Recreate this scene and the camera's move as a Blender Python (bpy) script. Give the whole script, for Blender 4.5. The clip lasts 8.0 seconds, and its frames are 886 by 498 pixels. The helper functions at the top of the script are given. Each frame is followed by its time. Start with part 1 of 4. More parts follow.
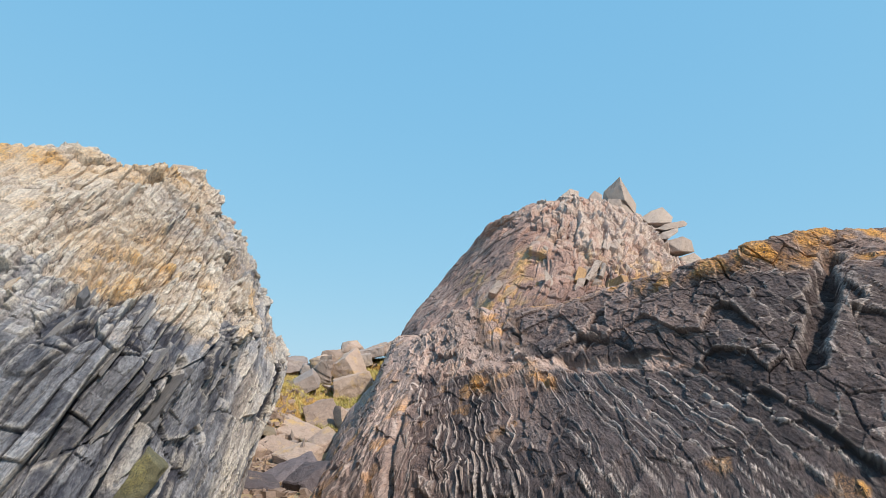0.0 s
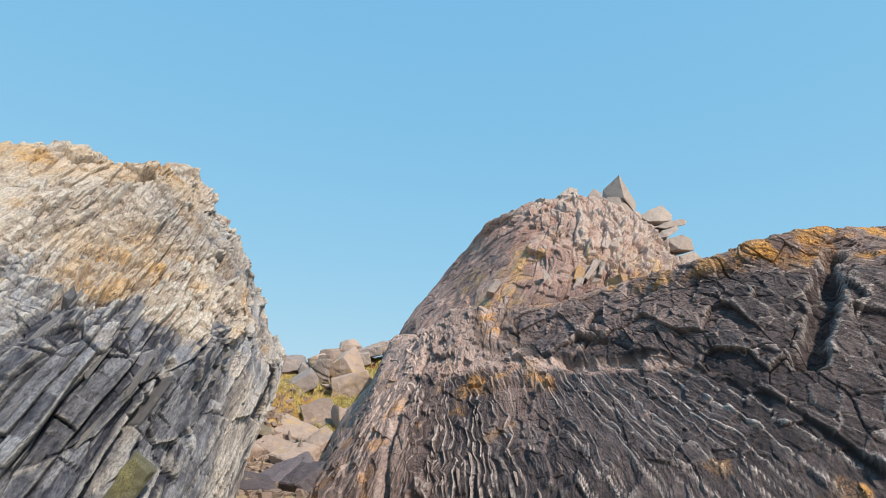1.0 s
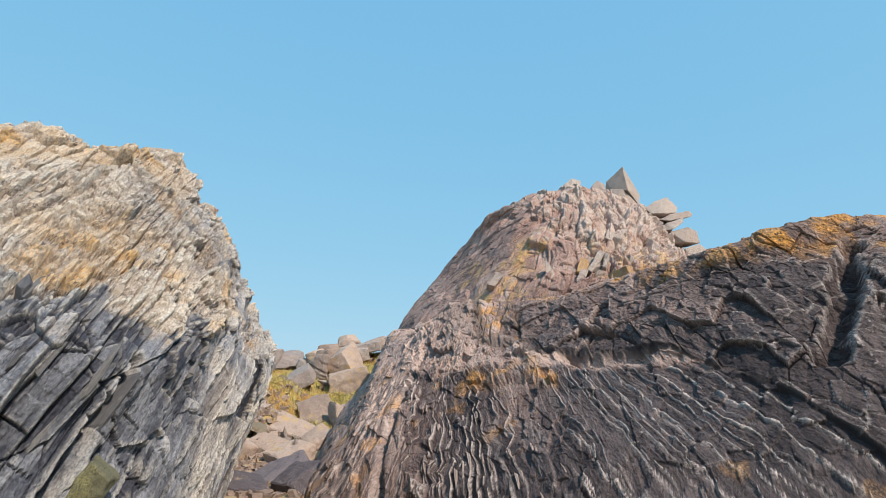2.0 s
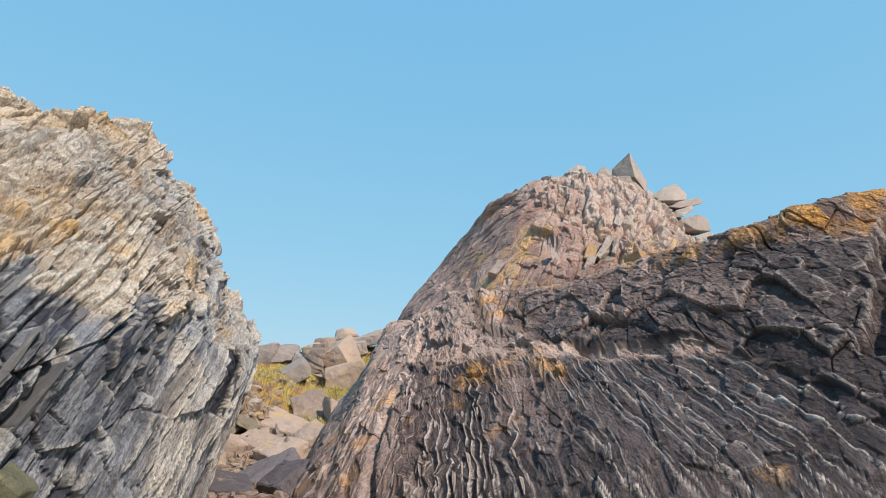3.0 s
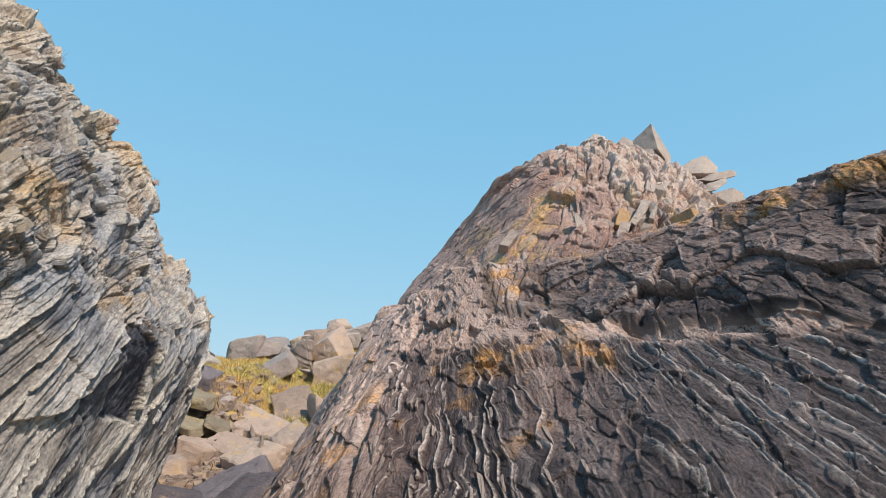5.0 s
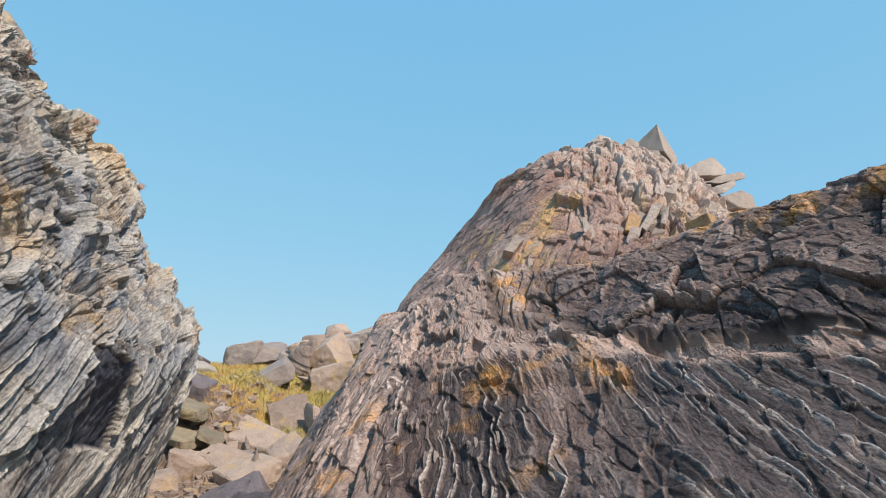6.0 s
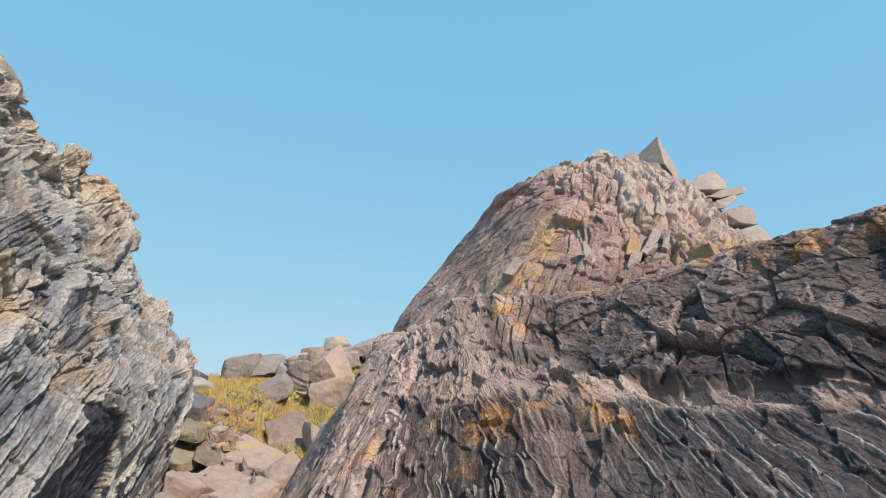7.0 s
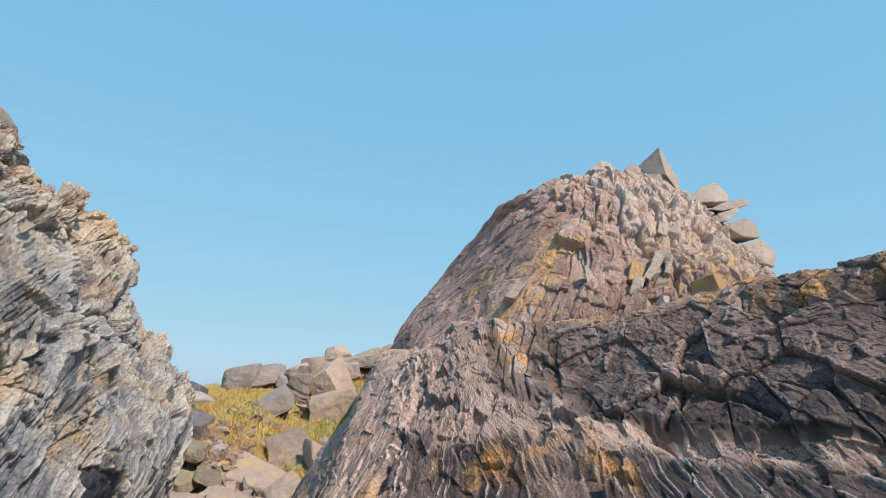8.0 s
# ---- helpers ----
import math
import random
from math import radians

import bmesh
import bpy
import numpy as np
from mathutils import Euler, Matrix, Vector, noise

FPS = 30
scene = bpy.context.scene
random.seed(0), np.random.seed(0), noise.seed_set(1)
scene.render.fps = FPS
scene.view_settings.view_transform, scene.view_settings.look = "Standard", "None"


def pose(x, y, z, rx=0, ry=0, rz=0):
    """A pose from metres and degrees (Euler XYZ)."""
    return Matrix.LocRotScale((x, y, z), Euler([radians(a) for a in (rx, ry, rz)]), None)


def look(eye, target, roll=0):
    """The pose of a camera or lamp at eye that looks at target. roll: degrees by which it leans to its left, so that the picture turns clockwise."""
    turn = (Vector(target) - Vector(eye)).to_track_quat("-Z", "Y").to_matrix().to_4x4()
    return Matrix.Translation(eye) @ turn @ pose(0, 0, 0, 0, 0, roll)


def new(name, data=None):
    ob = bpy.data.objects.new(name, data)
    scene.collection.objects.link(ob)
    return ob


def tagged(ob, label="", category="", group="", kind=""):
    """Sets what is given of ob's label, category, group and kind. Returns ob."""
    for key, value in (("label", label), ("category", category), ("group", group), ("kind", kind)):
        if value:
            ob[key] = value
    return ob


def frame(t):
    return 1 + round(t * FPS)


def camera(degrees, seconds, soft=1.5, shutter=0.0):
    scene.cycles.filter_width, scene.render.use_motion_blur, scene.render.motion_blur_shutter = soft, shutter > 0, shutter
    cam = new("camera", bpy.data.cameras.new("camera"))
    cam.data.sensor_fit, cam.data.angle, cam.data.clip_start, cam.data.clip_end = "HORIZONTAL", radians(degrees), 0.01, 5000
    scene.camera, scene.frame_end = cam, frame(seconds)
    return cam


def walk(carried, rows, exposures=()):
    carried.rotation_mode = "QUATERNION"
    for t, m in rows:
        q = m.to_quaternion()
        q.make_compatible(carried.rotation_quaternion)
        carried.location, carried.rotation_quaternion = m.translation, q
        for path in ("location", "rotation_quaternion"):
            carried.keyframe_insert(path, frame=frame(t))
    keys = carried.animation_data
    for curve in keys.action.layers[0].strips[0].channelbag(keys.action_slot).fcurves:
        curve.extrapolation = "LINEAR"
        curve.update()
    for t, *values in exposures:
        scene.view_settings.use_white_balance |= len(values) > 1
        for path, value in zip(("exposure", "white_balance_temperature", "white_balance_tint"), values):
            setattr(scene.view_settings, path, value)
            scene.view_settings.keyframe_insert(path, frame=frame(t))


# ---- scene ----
cam = camera(74.7, 8.0, soft=0.8)
METRES, EYE, TILT, LEAN, TURN = 8.0, 3.0, 14.5, 0.0, 0.0
ROWS = [
    (0.0, 0.0, 0.0, 0.0, 0.0, 0.0, -0.0),
    (0.5, 0.0064, 0.0033, 0.0026, -0.05, -0.04, -0.01),
    (1.0, 0.0094, 0.0209, 0.0019, -0.02, -0.17, 0.03),
    (1.5, 0.0145, 0.059, -0.0028, 0.03, -0.36, 0.06),
    (3.0, 0.0346, 0.2713, -0.0615, 0.29, -1.05, 0.22),
    (3.5, 0.0373, 0.373, -0.0925, 0.35, -1.22, 0.27),
    (4.0, 0.0357, 0.4753, -0.1273, 0.39, -1.28, 0.3),
    (5.5, 0.034, 0.7663, -0.1899, 0.53, -1.24, 0.36),
    (6.0, 0.0299, 0.7872, -0.1669, 0.54, -1.12, 0.37),
    (6.5, 0.0293, 0.8016, -0.129, 0.52, -0.97, 0.37),
    (7.0, 0.0322, 0.8086, -0.0932, 0.51, -0.93, 0.38),
    (7.5, 0.0346, 0.814, -0.0569, 0.51, -1.01, 0.41),
    (8.0, 0.0303, 0.8239, -0.0045, 0.54, -1.15, 0.44),
]
walk(cam, [(t, pose(0, 0, EYE, TILT, LEAN, TURN) @ pose(METRES * x, METRES * y, METRES * z, 90 + pitch, roll, yaw)) for t, x, y, z, yaw, pitch, roll in ROWS],
     exposures=[(0.0, -0.03), (6.0, -0.03), (8.0, -0.06)])

# ---- world and sun ----
SUN_TO = Vector((0.49, -0.555, 0.67)).normalized()
world = bpy.data.worlds.new("sky")
scene.world = world
world.use_nodes = True
wn = world.node_tree
sky = wn.nodes.new("ShaderNodeTexSky")
sky.sky_type = "NISHITA"
sky.sun_disc = False
sky.sun_elevation = math.asin(SUN_TO.z)
sky.sun_rotation = math.atan2(SUN_TO.x, SUN_TO.y)
sky.air_density, sky.dust_density, sky.ozone_density = 1.0, 0.6, 1.0
part_rgb = wn.nodes.new("ShaderNodeSeparateColor")
join_rgb = wn.nodes.new("ShaderNodeCombineColor")
wn.links.new(sky.outputs[0], part_rgb.inputs[0])
for slot, (power, gain) in enumerate(((0.41, 0.215), (0.20, 0.473), (0.08, 0.742))):
    lift = wn.nodes.new("ShaderNodeMath")
    lift.operation = "POWER"
    lift.inputs[1].default_value = power
    scale_up = wn.nodes.new("ShaderNodeMath")
    scale_up.operation = "MULTIPLY"
    scale_up.inputs[1].default_value = gain
    wn.links.new(part_rgb.outputs[slot], lift.inputs[0])
    wn.links.new(lift.outputs[0], scale_up.inputs[0])
    wn.links.new(scale_up.outputs[0], join_rgb.inputs[slot])
wn.nodes["Background"].inputs["Strength"].default_value = 1.0
wn.links.new(join_rgb.outputs[0], wn.nodes["Background"].inputs["Color"])
sun = new("sun", bpy.data.lights.new("sun", "SUN"))
sun.data.energy, sun.data.angle, sun.data.color = 5.0, radians(0.5), (1.0, 0.88, 0.735)
sun.matrix_world = look(SUN_TO * 80, (0, 0, 0))


# ---- numeric helpers ----
def hash_bits(cells, seed=0):
    h = np.full(np.shape(cells[0]), (374761393 + seed * 668265263) & 0xFFFFFFFF, dtype=np.uint32)
    for c, k in zip(cells, (2246822519, 3266489917, 1181783497)):
        h ^= np.asarray(c).astype(np.int32).astype(np.uint32) * np.uint32(k)
        h ^= h >> np.uint32(15)
        h *= np.uint32(2654435761)
    h ^= h >> np.uint32(13)
    h *= np.uint32(1274126177)
    h ^= h >> np.uint32(16)
    return h


def hashed(*cells, seed=0):
    """Random numbers from 0 to 1, one for each lattice cell."""
    return hash_bits(cells, seed) / 4294967295.0


def vnoise(p, scale, seed=0):
    """Smooth noise from -1 to 1 at points p; scale: metres to a cell."""
    g = p / scale
    i = np.floor(g)
    f = g - i
    f = f * f * (3 - 2 * f)
    out = np.zeros(p.shape[:-1])
    for dx in (0, 1):
        for dy in (0, 1):
            for dz in (0, 1):
                w = (f[..., 0] if dx else 1 - f[..., 0]) * (f[..., 1] if dy else 1 - f[..., 1]) * (f[..., 2] if dz else 1 - f[..., 2])
                out += w * hashed(i[..., 0] + dx, i[..., 1] + dy, i[..., 2] + dz, seed=seed)
    return out * 2 - 1


def fbm(p, scale, octaves=4, seed=0, gain=0.5):
    out, amp, total = 0, 1.0, 0
    for k in range(octaves):
        out = out + amp * vnoise(p, scale / 2 ** k, seed + k)
        total += amp
        amp *= gain
    return out / total


def smooth(a, b, x):
    t = np.clip((x - a) / (b - a), 0, 1)
    return t * t * (3 - 2 * t)


def spline(pts, t):
    """Catmull-Rom through rows of pts at the parameters t."""
    n = len(pts)
    ext = np.concatenate([2 * pts[:1] - pts[1:2], pts, 2 * pts[-1:] - pts[-2:-1]])
    i = np.clip(np.floor(t).astype(int), 0, n - 2)
    f = (t - i).reshape((-1,) + (1,) * (pts.ndim - 1))
    a, b, c, d = ext[i], ext[i + 1], ext[i + 2], ext[i + 3]
    return 0.5 * (2 * b + (c - a) * f + (2 * a - 5 * b + 4 * c - d) * f ** 2 + (3 * b - a - 3 * c + d) * f ** 3)


def steps(counts):
    """Parameters with so many steps in each span."""
    return np.concatenate([np.linspace(k, k + 1, c, endpoint=False) for k, c in enumerate(counts)] + [[len(counts)]])


def loft(profiles, across, along):
    cage = np.array(profiles, dtype=float)
    rows = spline(cage, steps(across))
    return spline(rows.transpose(1, 0, 2), steps(along)).transpose(1, 0, 2)


def normals(p):
    n = np.cross(np.gradient(p, axis=0), np.gradient(p, axis=1))
    return n / np.maximum(np.linalg.norm(n, axis=-1, keepdims=True), 1e-9)


def sheet(name, p, material, attributes=(), smooth_shade=False):
    """A mesh object from a grid of points, with named values on its points."""
    nu, nv = p.shape[:2]
    idx = np.arange(nu * nv).reshape(nu, nv)
    quads = np.stack([idx[:-1, :-1], idx[1:, :-1], idx[1:, 1:], idx[:-1, 1:]], axis=-1).reshape(-1)
    me = bpy.data.meshes.new(name)
    me.vertices.add(nu * nv)
    me.vertices.foreach_set("co", p.reshape(-1).astype(np.float32))
    me.loops.add(len(quads))
    me.loops.foreach_set("vertex_index", quads.astype(np.int32))
    me.polygons.add(len(quads) // 4)
    me.polygons.foreach_set("loop_start", np.arange(0, len(quads), 4, dtype=np.int32))
    me.update(calc_edges=True)
    me.polygons.foreach_set("use_smooth", np.full(len(quads) // 4, smooth_shade))
    for key, value in attributes:
        if value.ndim == 3:
            me.attributes.new(key, "FLOAT_VECTOR", "POINT").data.foreach_set("vector", value.reshape(-1).astype(np.float32))
        else:
            me.attributes.new(key, "FLOAT", "POINT").data.foreach_set("value", value.reshape(-1).astype(np.float32))
    me.materials.append(material)
    return new(name, me)


def blurred(h, k):
    """Box average over 2k + 1 grid steps each way."""
    for axis in (0, 1):
        pad = [(0, 0), (0, 0)]
        pad[axis] = (k + 1, k)
        c = np.cumsum(np.pad(h, pad, mode="edge"), axis=axis)
        n = h.shape[axis]
        h = (np.take(c, np.arange(2 * k + 1, n + 2 * k + 1), axis=axis) - np.take(c, np.arange(n), axis=axis)) / (2 * k + 1)
    return h


def edge_highlights(h, k, lo, hi):
    """How much a point stands proud of what is round it: the mask for bright edge highlights put into the colour."""
    return smooth(lo, hi, h - blurred(h, k))


def beds(q, s, thick, length, seed):
    """Layered, jointed rock: for each point the random value of its block, the share of the bed's thickness, and the metres to the next joint."""
    z = np.zeros_like(q)
    qq = q / thick + 0.55 * vnoise(np.stack([q / thick * 0.9, z, z], -1), 1.0, seed)
    k = np.floor(qq)
    f = qq - k
    bed_length = length * (0.5 + 1.3 * hashed(k, seed=seed + 1))
    ss = s / bed_length + 9 * hashed(k, seed=seed + 2)
    ss = ss + 0.45 * vnoise(np.stack([ss * 0.8, k * 3.1, z], -1), 1.0, seed + 3)
    j = np.floor(ss)
    g = ss - j
    r = hashed(k, j, seed=seed + 4)
    lean = hashed(k, j, seed=seed + 5) - 0.5
    joint = np.minimum(np.minimum(f, 1 - f) * thick, np.minimum(g, 1 - g) * bed_length)
    return r, f, g, joint, lean


def ribs(q, s, thick, fade, seed):
    """Thin beds that stand out as ribs and sink back along their length: for each point the rib's random value, the share of its thickness, and how far it stands out there (0 to 1)."""
    z = np.zeros_like(q)
    qq = q / thick + 0.7 * vnoise(np.stack([q / thick * 0.6, z, z], -1), 1.0, seed)
    k = np.floor(qq)
    r = hashed(k, seed=seed + 1)
    out = smooth(-0.35, 0.45, vnoise(np.stack([s / fade + 13 * r, k * 7.3, z], -1), 1.0, seed + 2) + 0.9 * (r - 0.5))
    return r, qq - k, out


def shards(a, b, c, seed):
    """Angular pieces: for each point the random value of its piece, how a tilted face of that piece lies there, and the distance to the next piece (in cells)."""
    ia, ib, ic = np.floor(a), np.floor(b), np.floor(c)
    best = np.full(a.shape, 9.0)
    second = np.full(a.shape, 9.0)
    bits = np.zeros(a.shape, dtype=np.uint32)
    tilt = np.zeros(a.shape)
    for da in (-1, 0, 1):
        for db in (-1, 0, 1):
            for dc in (-1, 0, 1):
                h = hash_bits((ia + da, ib + db, ic + dc), seed)
                ra, rb, rc = (h & np.uint32(1023)) / 1023.0, ((h >> np.uint32(10)) & np.uint32(1023)) / 1023.0, ((h >> np.uint32(20)) & np.uint32(1023)) / 1023.0
                xa, xb, xc = a - ia - da - ra, b - ib - db - rb, c - ic - dc - rc
                d = xa * xa + xb * xb + xc * xc
                win = d < best
                second = np.where(win, best, np.minimum(second, d))
                bits = np.where(win, h, bits)
                tilt = np.where(win, xa * (rb - 0.5) + xb * (rc - 0.5) + xc * (ra - 0.5), tilt)
                best = np.where(win, d, best)
    return hashed(bits, seed=seed + 9), tilt * 2, np.sqrt(second) - np.sqrt(best)


# ---- materials ----
def nodes_of(name):
    m = bpy.data.materials.new(name)
    m.use_nodes = True
    return m, m.node_tree.nodes, m.node_tree.links


def mixed(nd, ln, fac, a, b):
    """A colour mix; a and b are colours or sockets, fac a number or a socket."""
    mix = nd.new("ShaderNodeMix")
    mix.data_type = "RGBA"
    for slot, v in ((0, fac), (6, a), (7, b)):
        if isinstance(v, bpy.types.NodeSocket):
            ln.new(v, mix.inputs[slot])
        else:
            mix.inputs[slot].default_value = v if slot == 0 else (*v, 1)
    return mix.outputs[2]


def ramped(nd, ln, source, lo, hi):
    r = nd.new("ShaderNodeMapRange")
    r.inputs[1].default_value, r.inputs[2].default_value = lo, hi
    ln.new(source, r.inputs[0])
    return r.outputs[0]


def math_node(nd, ln, op, a, b):
    m = nd.new("ShaderNodeMath")
    m.operation = op
    for slot, v in enumerate((a, b)):
        if isinstance(v, bpy.types.NodeSocket):
            ln.new(v, m.inputs[slot])
        else:
            m.inputs[slot].default_value = v
    return m.outputs[0]


def noise_node(nd, ln, vector, scale, detail=6, rough=0.6):
    t = nd.new("ShaderNodeTexNoise")
    t.inputs["Scale"].default_value, t.inputs["Detail"].default_value, t.inputs["Roughness"].default_value = scale, detail, rough
    ln.new(vector, t.inputs["Vector"])
    return t.outputs[0]


def stretched(nd, ln, vector, sx, sy, sz):
    v = nd.new("ShaderNodeVectorMath")
    v.operation = "MULTIPLY"
    v.inputs[1].default_value = (sx, sy, sz)
    ln.new(vector, v.inputs[0])
    return v.outputs[0]


def value_of(nd, key, vector=False):
    a = nd.new("ShaderNodeAttribute")
    a.attribute_name = key
    return a.outputs["Vector" if vector else "Fac"]


def cliff_material(name, pale, mid, dark, zone_pale, zone_dark, crest_colour, lichen, fine=1.0, banding=1.0):
    """Bedded rock. Its points carry bed (metres along, across and out of the beds), tone (block by block), zone (the
    sea-blackened band), crest (pale rib crests, and highlights painted on proud edges) and lichen.
    """
    m, nd, ln = nodes_of(name)
    bsdf = nd["Principled BSDF"]
    bed = value_of(nd, "bed", True)
    tone, zone, crest, crust = (value_of(nd, k) for k in ("tone", "zone", "crest", "lichen"))
    streak = noise_node(nd, ln, stretched(nd, ln, bed, 1.4, 6.0 * banding, 1.4), 1.0 / fine, 5)
    blotch = noise_node(nd, ln, bed, 1.3 / fine, 4)
    grain = noise_node(nd, ln, stretched(nd, ln, bed, 1.0, 1.0 + 0.6 * banding, 1.0), 24.0 / fine, 6, 0.72)
    speck = noise_node(nd, ln, bed, 48.0 / fine, 3, 0.6)
    chip = nd.new("ShaderNodeTexVoronoi")
    chip.inputs["Scale"].default_value = 11.0 / fine
    ln.new(stretched(nd, ln, bed, 0.7, 1.3, 0.7), chip.inputs["Vector"])
    f = math_node(nd, ln, "ADD", math_node(nd, ln, "MULTIPLY", tone, 0.72), math_node(nd, ln, "MULTIPLY", ramped(nd, ln, streak, 0.36, 0.64), 0.28))
    upper = mixed(nd, ln, ramped(nd, ln, f, 0.15, 0.42), dark, mid)
    upper = mixed(nd, ln, ramped(nd, ln, f, 0.42, 0.75), upper, pale)
    lower = mixed(nd, ln, ramped(nd, ln, f, 0.3, 0.8), zone_dark, zone_pale)
    col = mixed(nd, ln, zone, upper, lower)
    # the crest colour also paints highlights along edges that stand proud
    col = mixed(nd, ln, math_node(nd, ln, "MULTIPLY", crest, ramped(nd, ln, grain, 0.2, 0.48)), col, crest_colour)
    lich = math_node(nd, ln, "MULTIPLY", crust, ramped(nd, ln, math_node(nd, ln, "ADD", math_node(nd, ln, "MULTIPLY", grain, 0.5), math_node(nd, ln, "MULTIPLY", blotch, 0.6)), 0.42, 0.62))
    col = mixed(nd, ln, lich, col, lichen)
    dust = mixed(nd, ln, ramped(nd, ln, grain, 0.38, 0.62), (0.55, 0.55, 0.57), (1.38, 1.35, 1.31))
    mul = nd.new("ShaderNodeMix")
    mul.data_type, mul.blend_type = "RGBA", "MULTIPLY"
    mul.inputs[0].default_value = 0.8
    ln.new(col, mul.inputs[6])
    ln.new(dust, mul.inputs[7])
    fleck = math_node(nd, ln, "MULTIPLY", ramped(nd, ln, speck, 0.58, 0.74), ramped(nd, ln, zone, 1.15, 0.0))
    col = mixed(nd, ln, math_node(nd, ln, "MULTIPLY", fleck, 0.6), mul.outputs[2], pale)
    line = noise_node(nd, ln, stretched(nd, ln, bed, 2.2, 12.0 * banding, 2.2), 1.0 / fine, 4)
    thin = math_node(nd, ln, "ABSOLUTE", math_node(nd, ln, "SUBTRACT", line, 0.5), 0.0)
    col = mixed(nd, ln, math_node(nd, ln, "MULTIPLY", ramped(nd, ln, thin, 0.018, 0.004), ramped(nd, ln, blotch, 0.4, 0.6)), col, zone_dark)
    ln.new(col, bsdf.inputs["Base Color"])
    ln.new(ramped(nd, ln, zone, -2.0, 7.0), bsdf.inputs["Specular IOR Level"])
    rough = nd.new("ShaderNodeMapRange")
    rough.inputs[3].default_value, rough.inputs[4].default_value = 0.92, 0.8
    ln.new(zone, rough.inputs[0])
    ln.new(rough.outputs[0], bsdf.inputs["Roughness"])
    bump = nd.new("ShaderNodeBump")
    bump.inputs["Strength"].default_value, bump.inputs["Distance"].default_value = 1.0, 0.04 * fine
    ln.new(math_node(nd, ln, "ADD", math_node(nd, ln, "ADD", grain, math_node(nd, ln, "MULTIPLY", chip.outputs["Distance"], 0.9)), math_node(nd, ln, "MULTIPLY", streak, 0.4)), bump.inputs["Height"])
    ln.new(bump.outputs[0], bsdf.inputs["Normal"])
    return m


def stone_material(name, pale, dark, lichen, lichen_share=0.25, scale=1.0):
    """Loose weathered stone: mottled, faintly streaked, with crusts of lichen."""
    m, nd, ln = nodes_of(name)
    bsdf = nd["Principled BSDF"]
    co = nd.new("ShaderNodeTexCoord").outputs["Object"]
    info = nd.new("ShaderNodeObjectInfo").outputs["Random"]
    shift = nd.new("ShaderNodeVectorMath")
    shift.operation = "ADD"
    off = nd.new("ShaderNodeCombineXYZ")
    ln.new(math_node(nd, ln, "MULTIPLY", info, 50.0), off.inputs[0])
    ln.new(co, shift.inputs[0])
    ln.new(off.outputs[0], shift.inputs[1])
    v = shift.outputs[0]
    blotch = noise_node(nd, ln, v, 1.1 / scale, 5)
    streak = noise_node(nd, ln, stretched(nd, ln, v, 1, 1, 3), 1.6 / scale, 4)
    grain = noise_node(nd, ln, v, 26 / scale, 6, 0.65)
    seam = math_node(nd, ln, "ABSOLUTE", math_node(nd, ln, "SUBTRACT", noise_node(nd, ln, v, 1.5 / scale, 4, 0.55), 0.5), 0.0)
    f = math_node(nd, ln, "ADD", math_node(nd, ln, "MULTIPLY", info, 0.4), math_node(nd, ln, "MULTIPLY", math_node(nd, ln, "ADD", blotch, streak), 0.35))
    col = mixed(nd, ln, ramped(nd, ln, f, 0.25, 0.8), dark, pale)
    col = mixed(nd, ln, ramped(nd, ln, math_node(nd, ln, "MULTIPLY", blotch, math_node(nd, ln, "ADD", grain, 0.5)), 0.72 - lichen_share, 0.85 - lichen_share), col, lichen)
    mul = nd.new("ShaderNodeMix")
    mul.data_type, mul.blend_type = "RGBA", "MULTIPLY"
    mul.inputs[0].default_value = 0.7
    ln.new(col, mul.inputs[6])
    ln.new(mixed(nd, ln, ramped(nd, ln, grain, 0.34, 0.66), (0.5, 0.5, 0.52), (1.36, 1.34, 1.31)), mul.inputs[7])
    ln.new(mixed(nd, ln, ramped(nd, ln, seam, 0.006, 0.001), mul.outputs[2], tuple(0.7 * c for c in dark)), bsdf.inputs["Base Color"])
    bsdf.inputs["Roughness"].default_value = 0.9
    bump = nd.new("ShaderNodeBump")
    bump.inputs["Strength"].default_value, bump.inputs["Distance"].default_value = 1.0, 0.035 * scale
    ln.new(math_node(nd, ln, "ADD", grain, blotch), bump.inputs["Height"])
    ln.new(bump.outputs[0], bsdf.inputs["Normal"])
    return m


def blade_material(name, a, b, c):
    m, nd, ln = nodes_of(name)
    bsdf = nd["Principled BSDF"]
    rnd = nd.new("ShaderNodeNewGeometry").outputs["Random Per Island"]
    co = nd.new("ShaderNodeTexCoord").outputs["Object"]
    patch = noise_node(nd, ln, co, 0.55, 3)
    col = mixed(nd, ln, rnd, a, b)
    col = mixed(nd, ln, ramped(nd, ln, patch, 0.42, 0.6), col, c)
    ln.new(col, bsdf.inputs["Base Color"])
    bsdf.inputs["Roughness"].default_value = 0.7
    return m


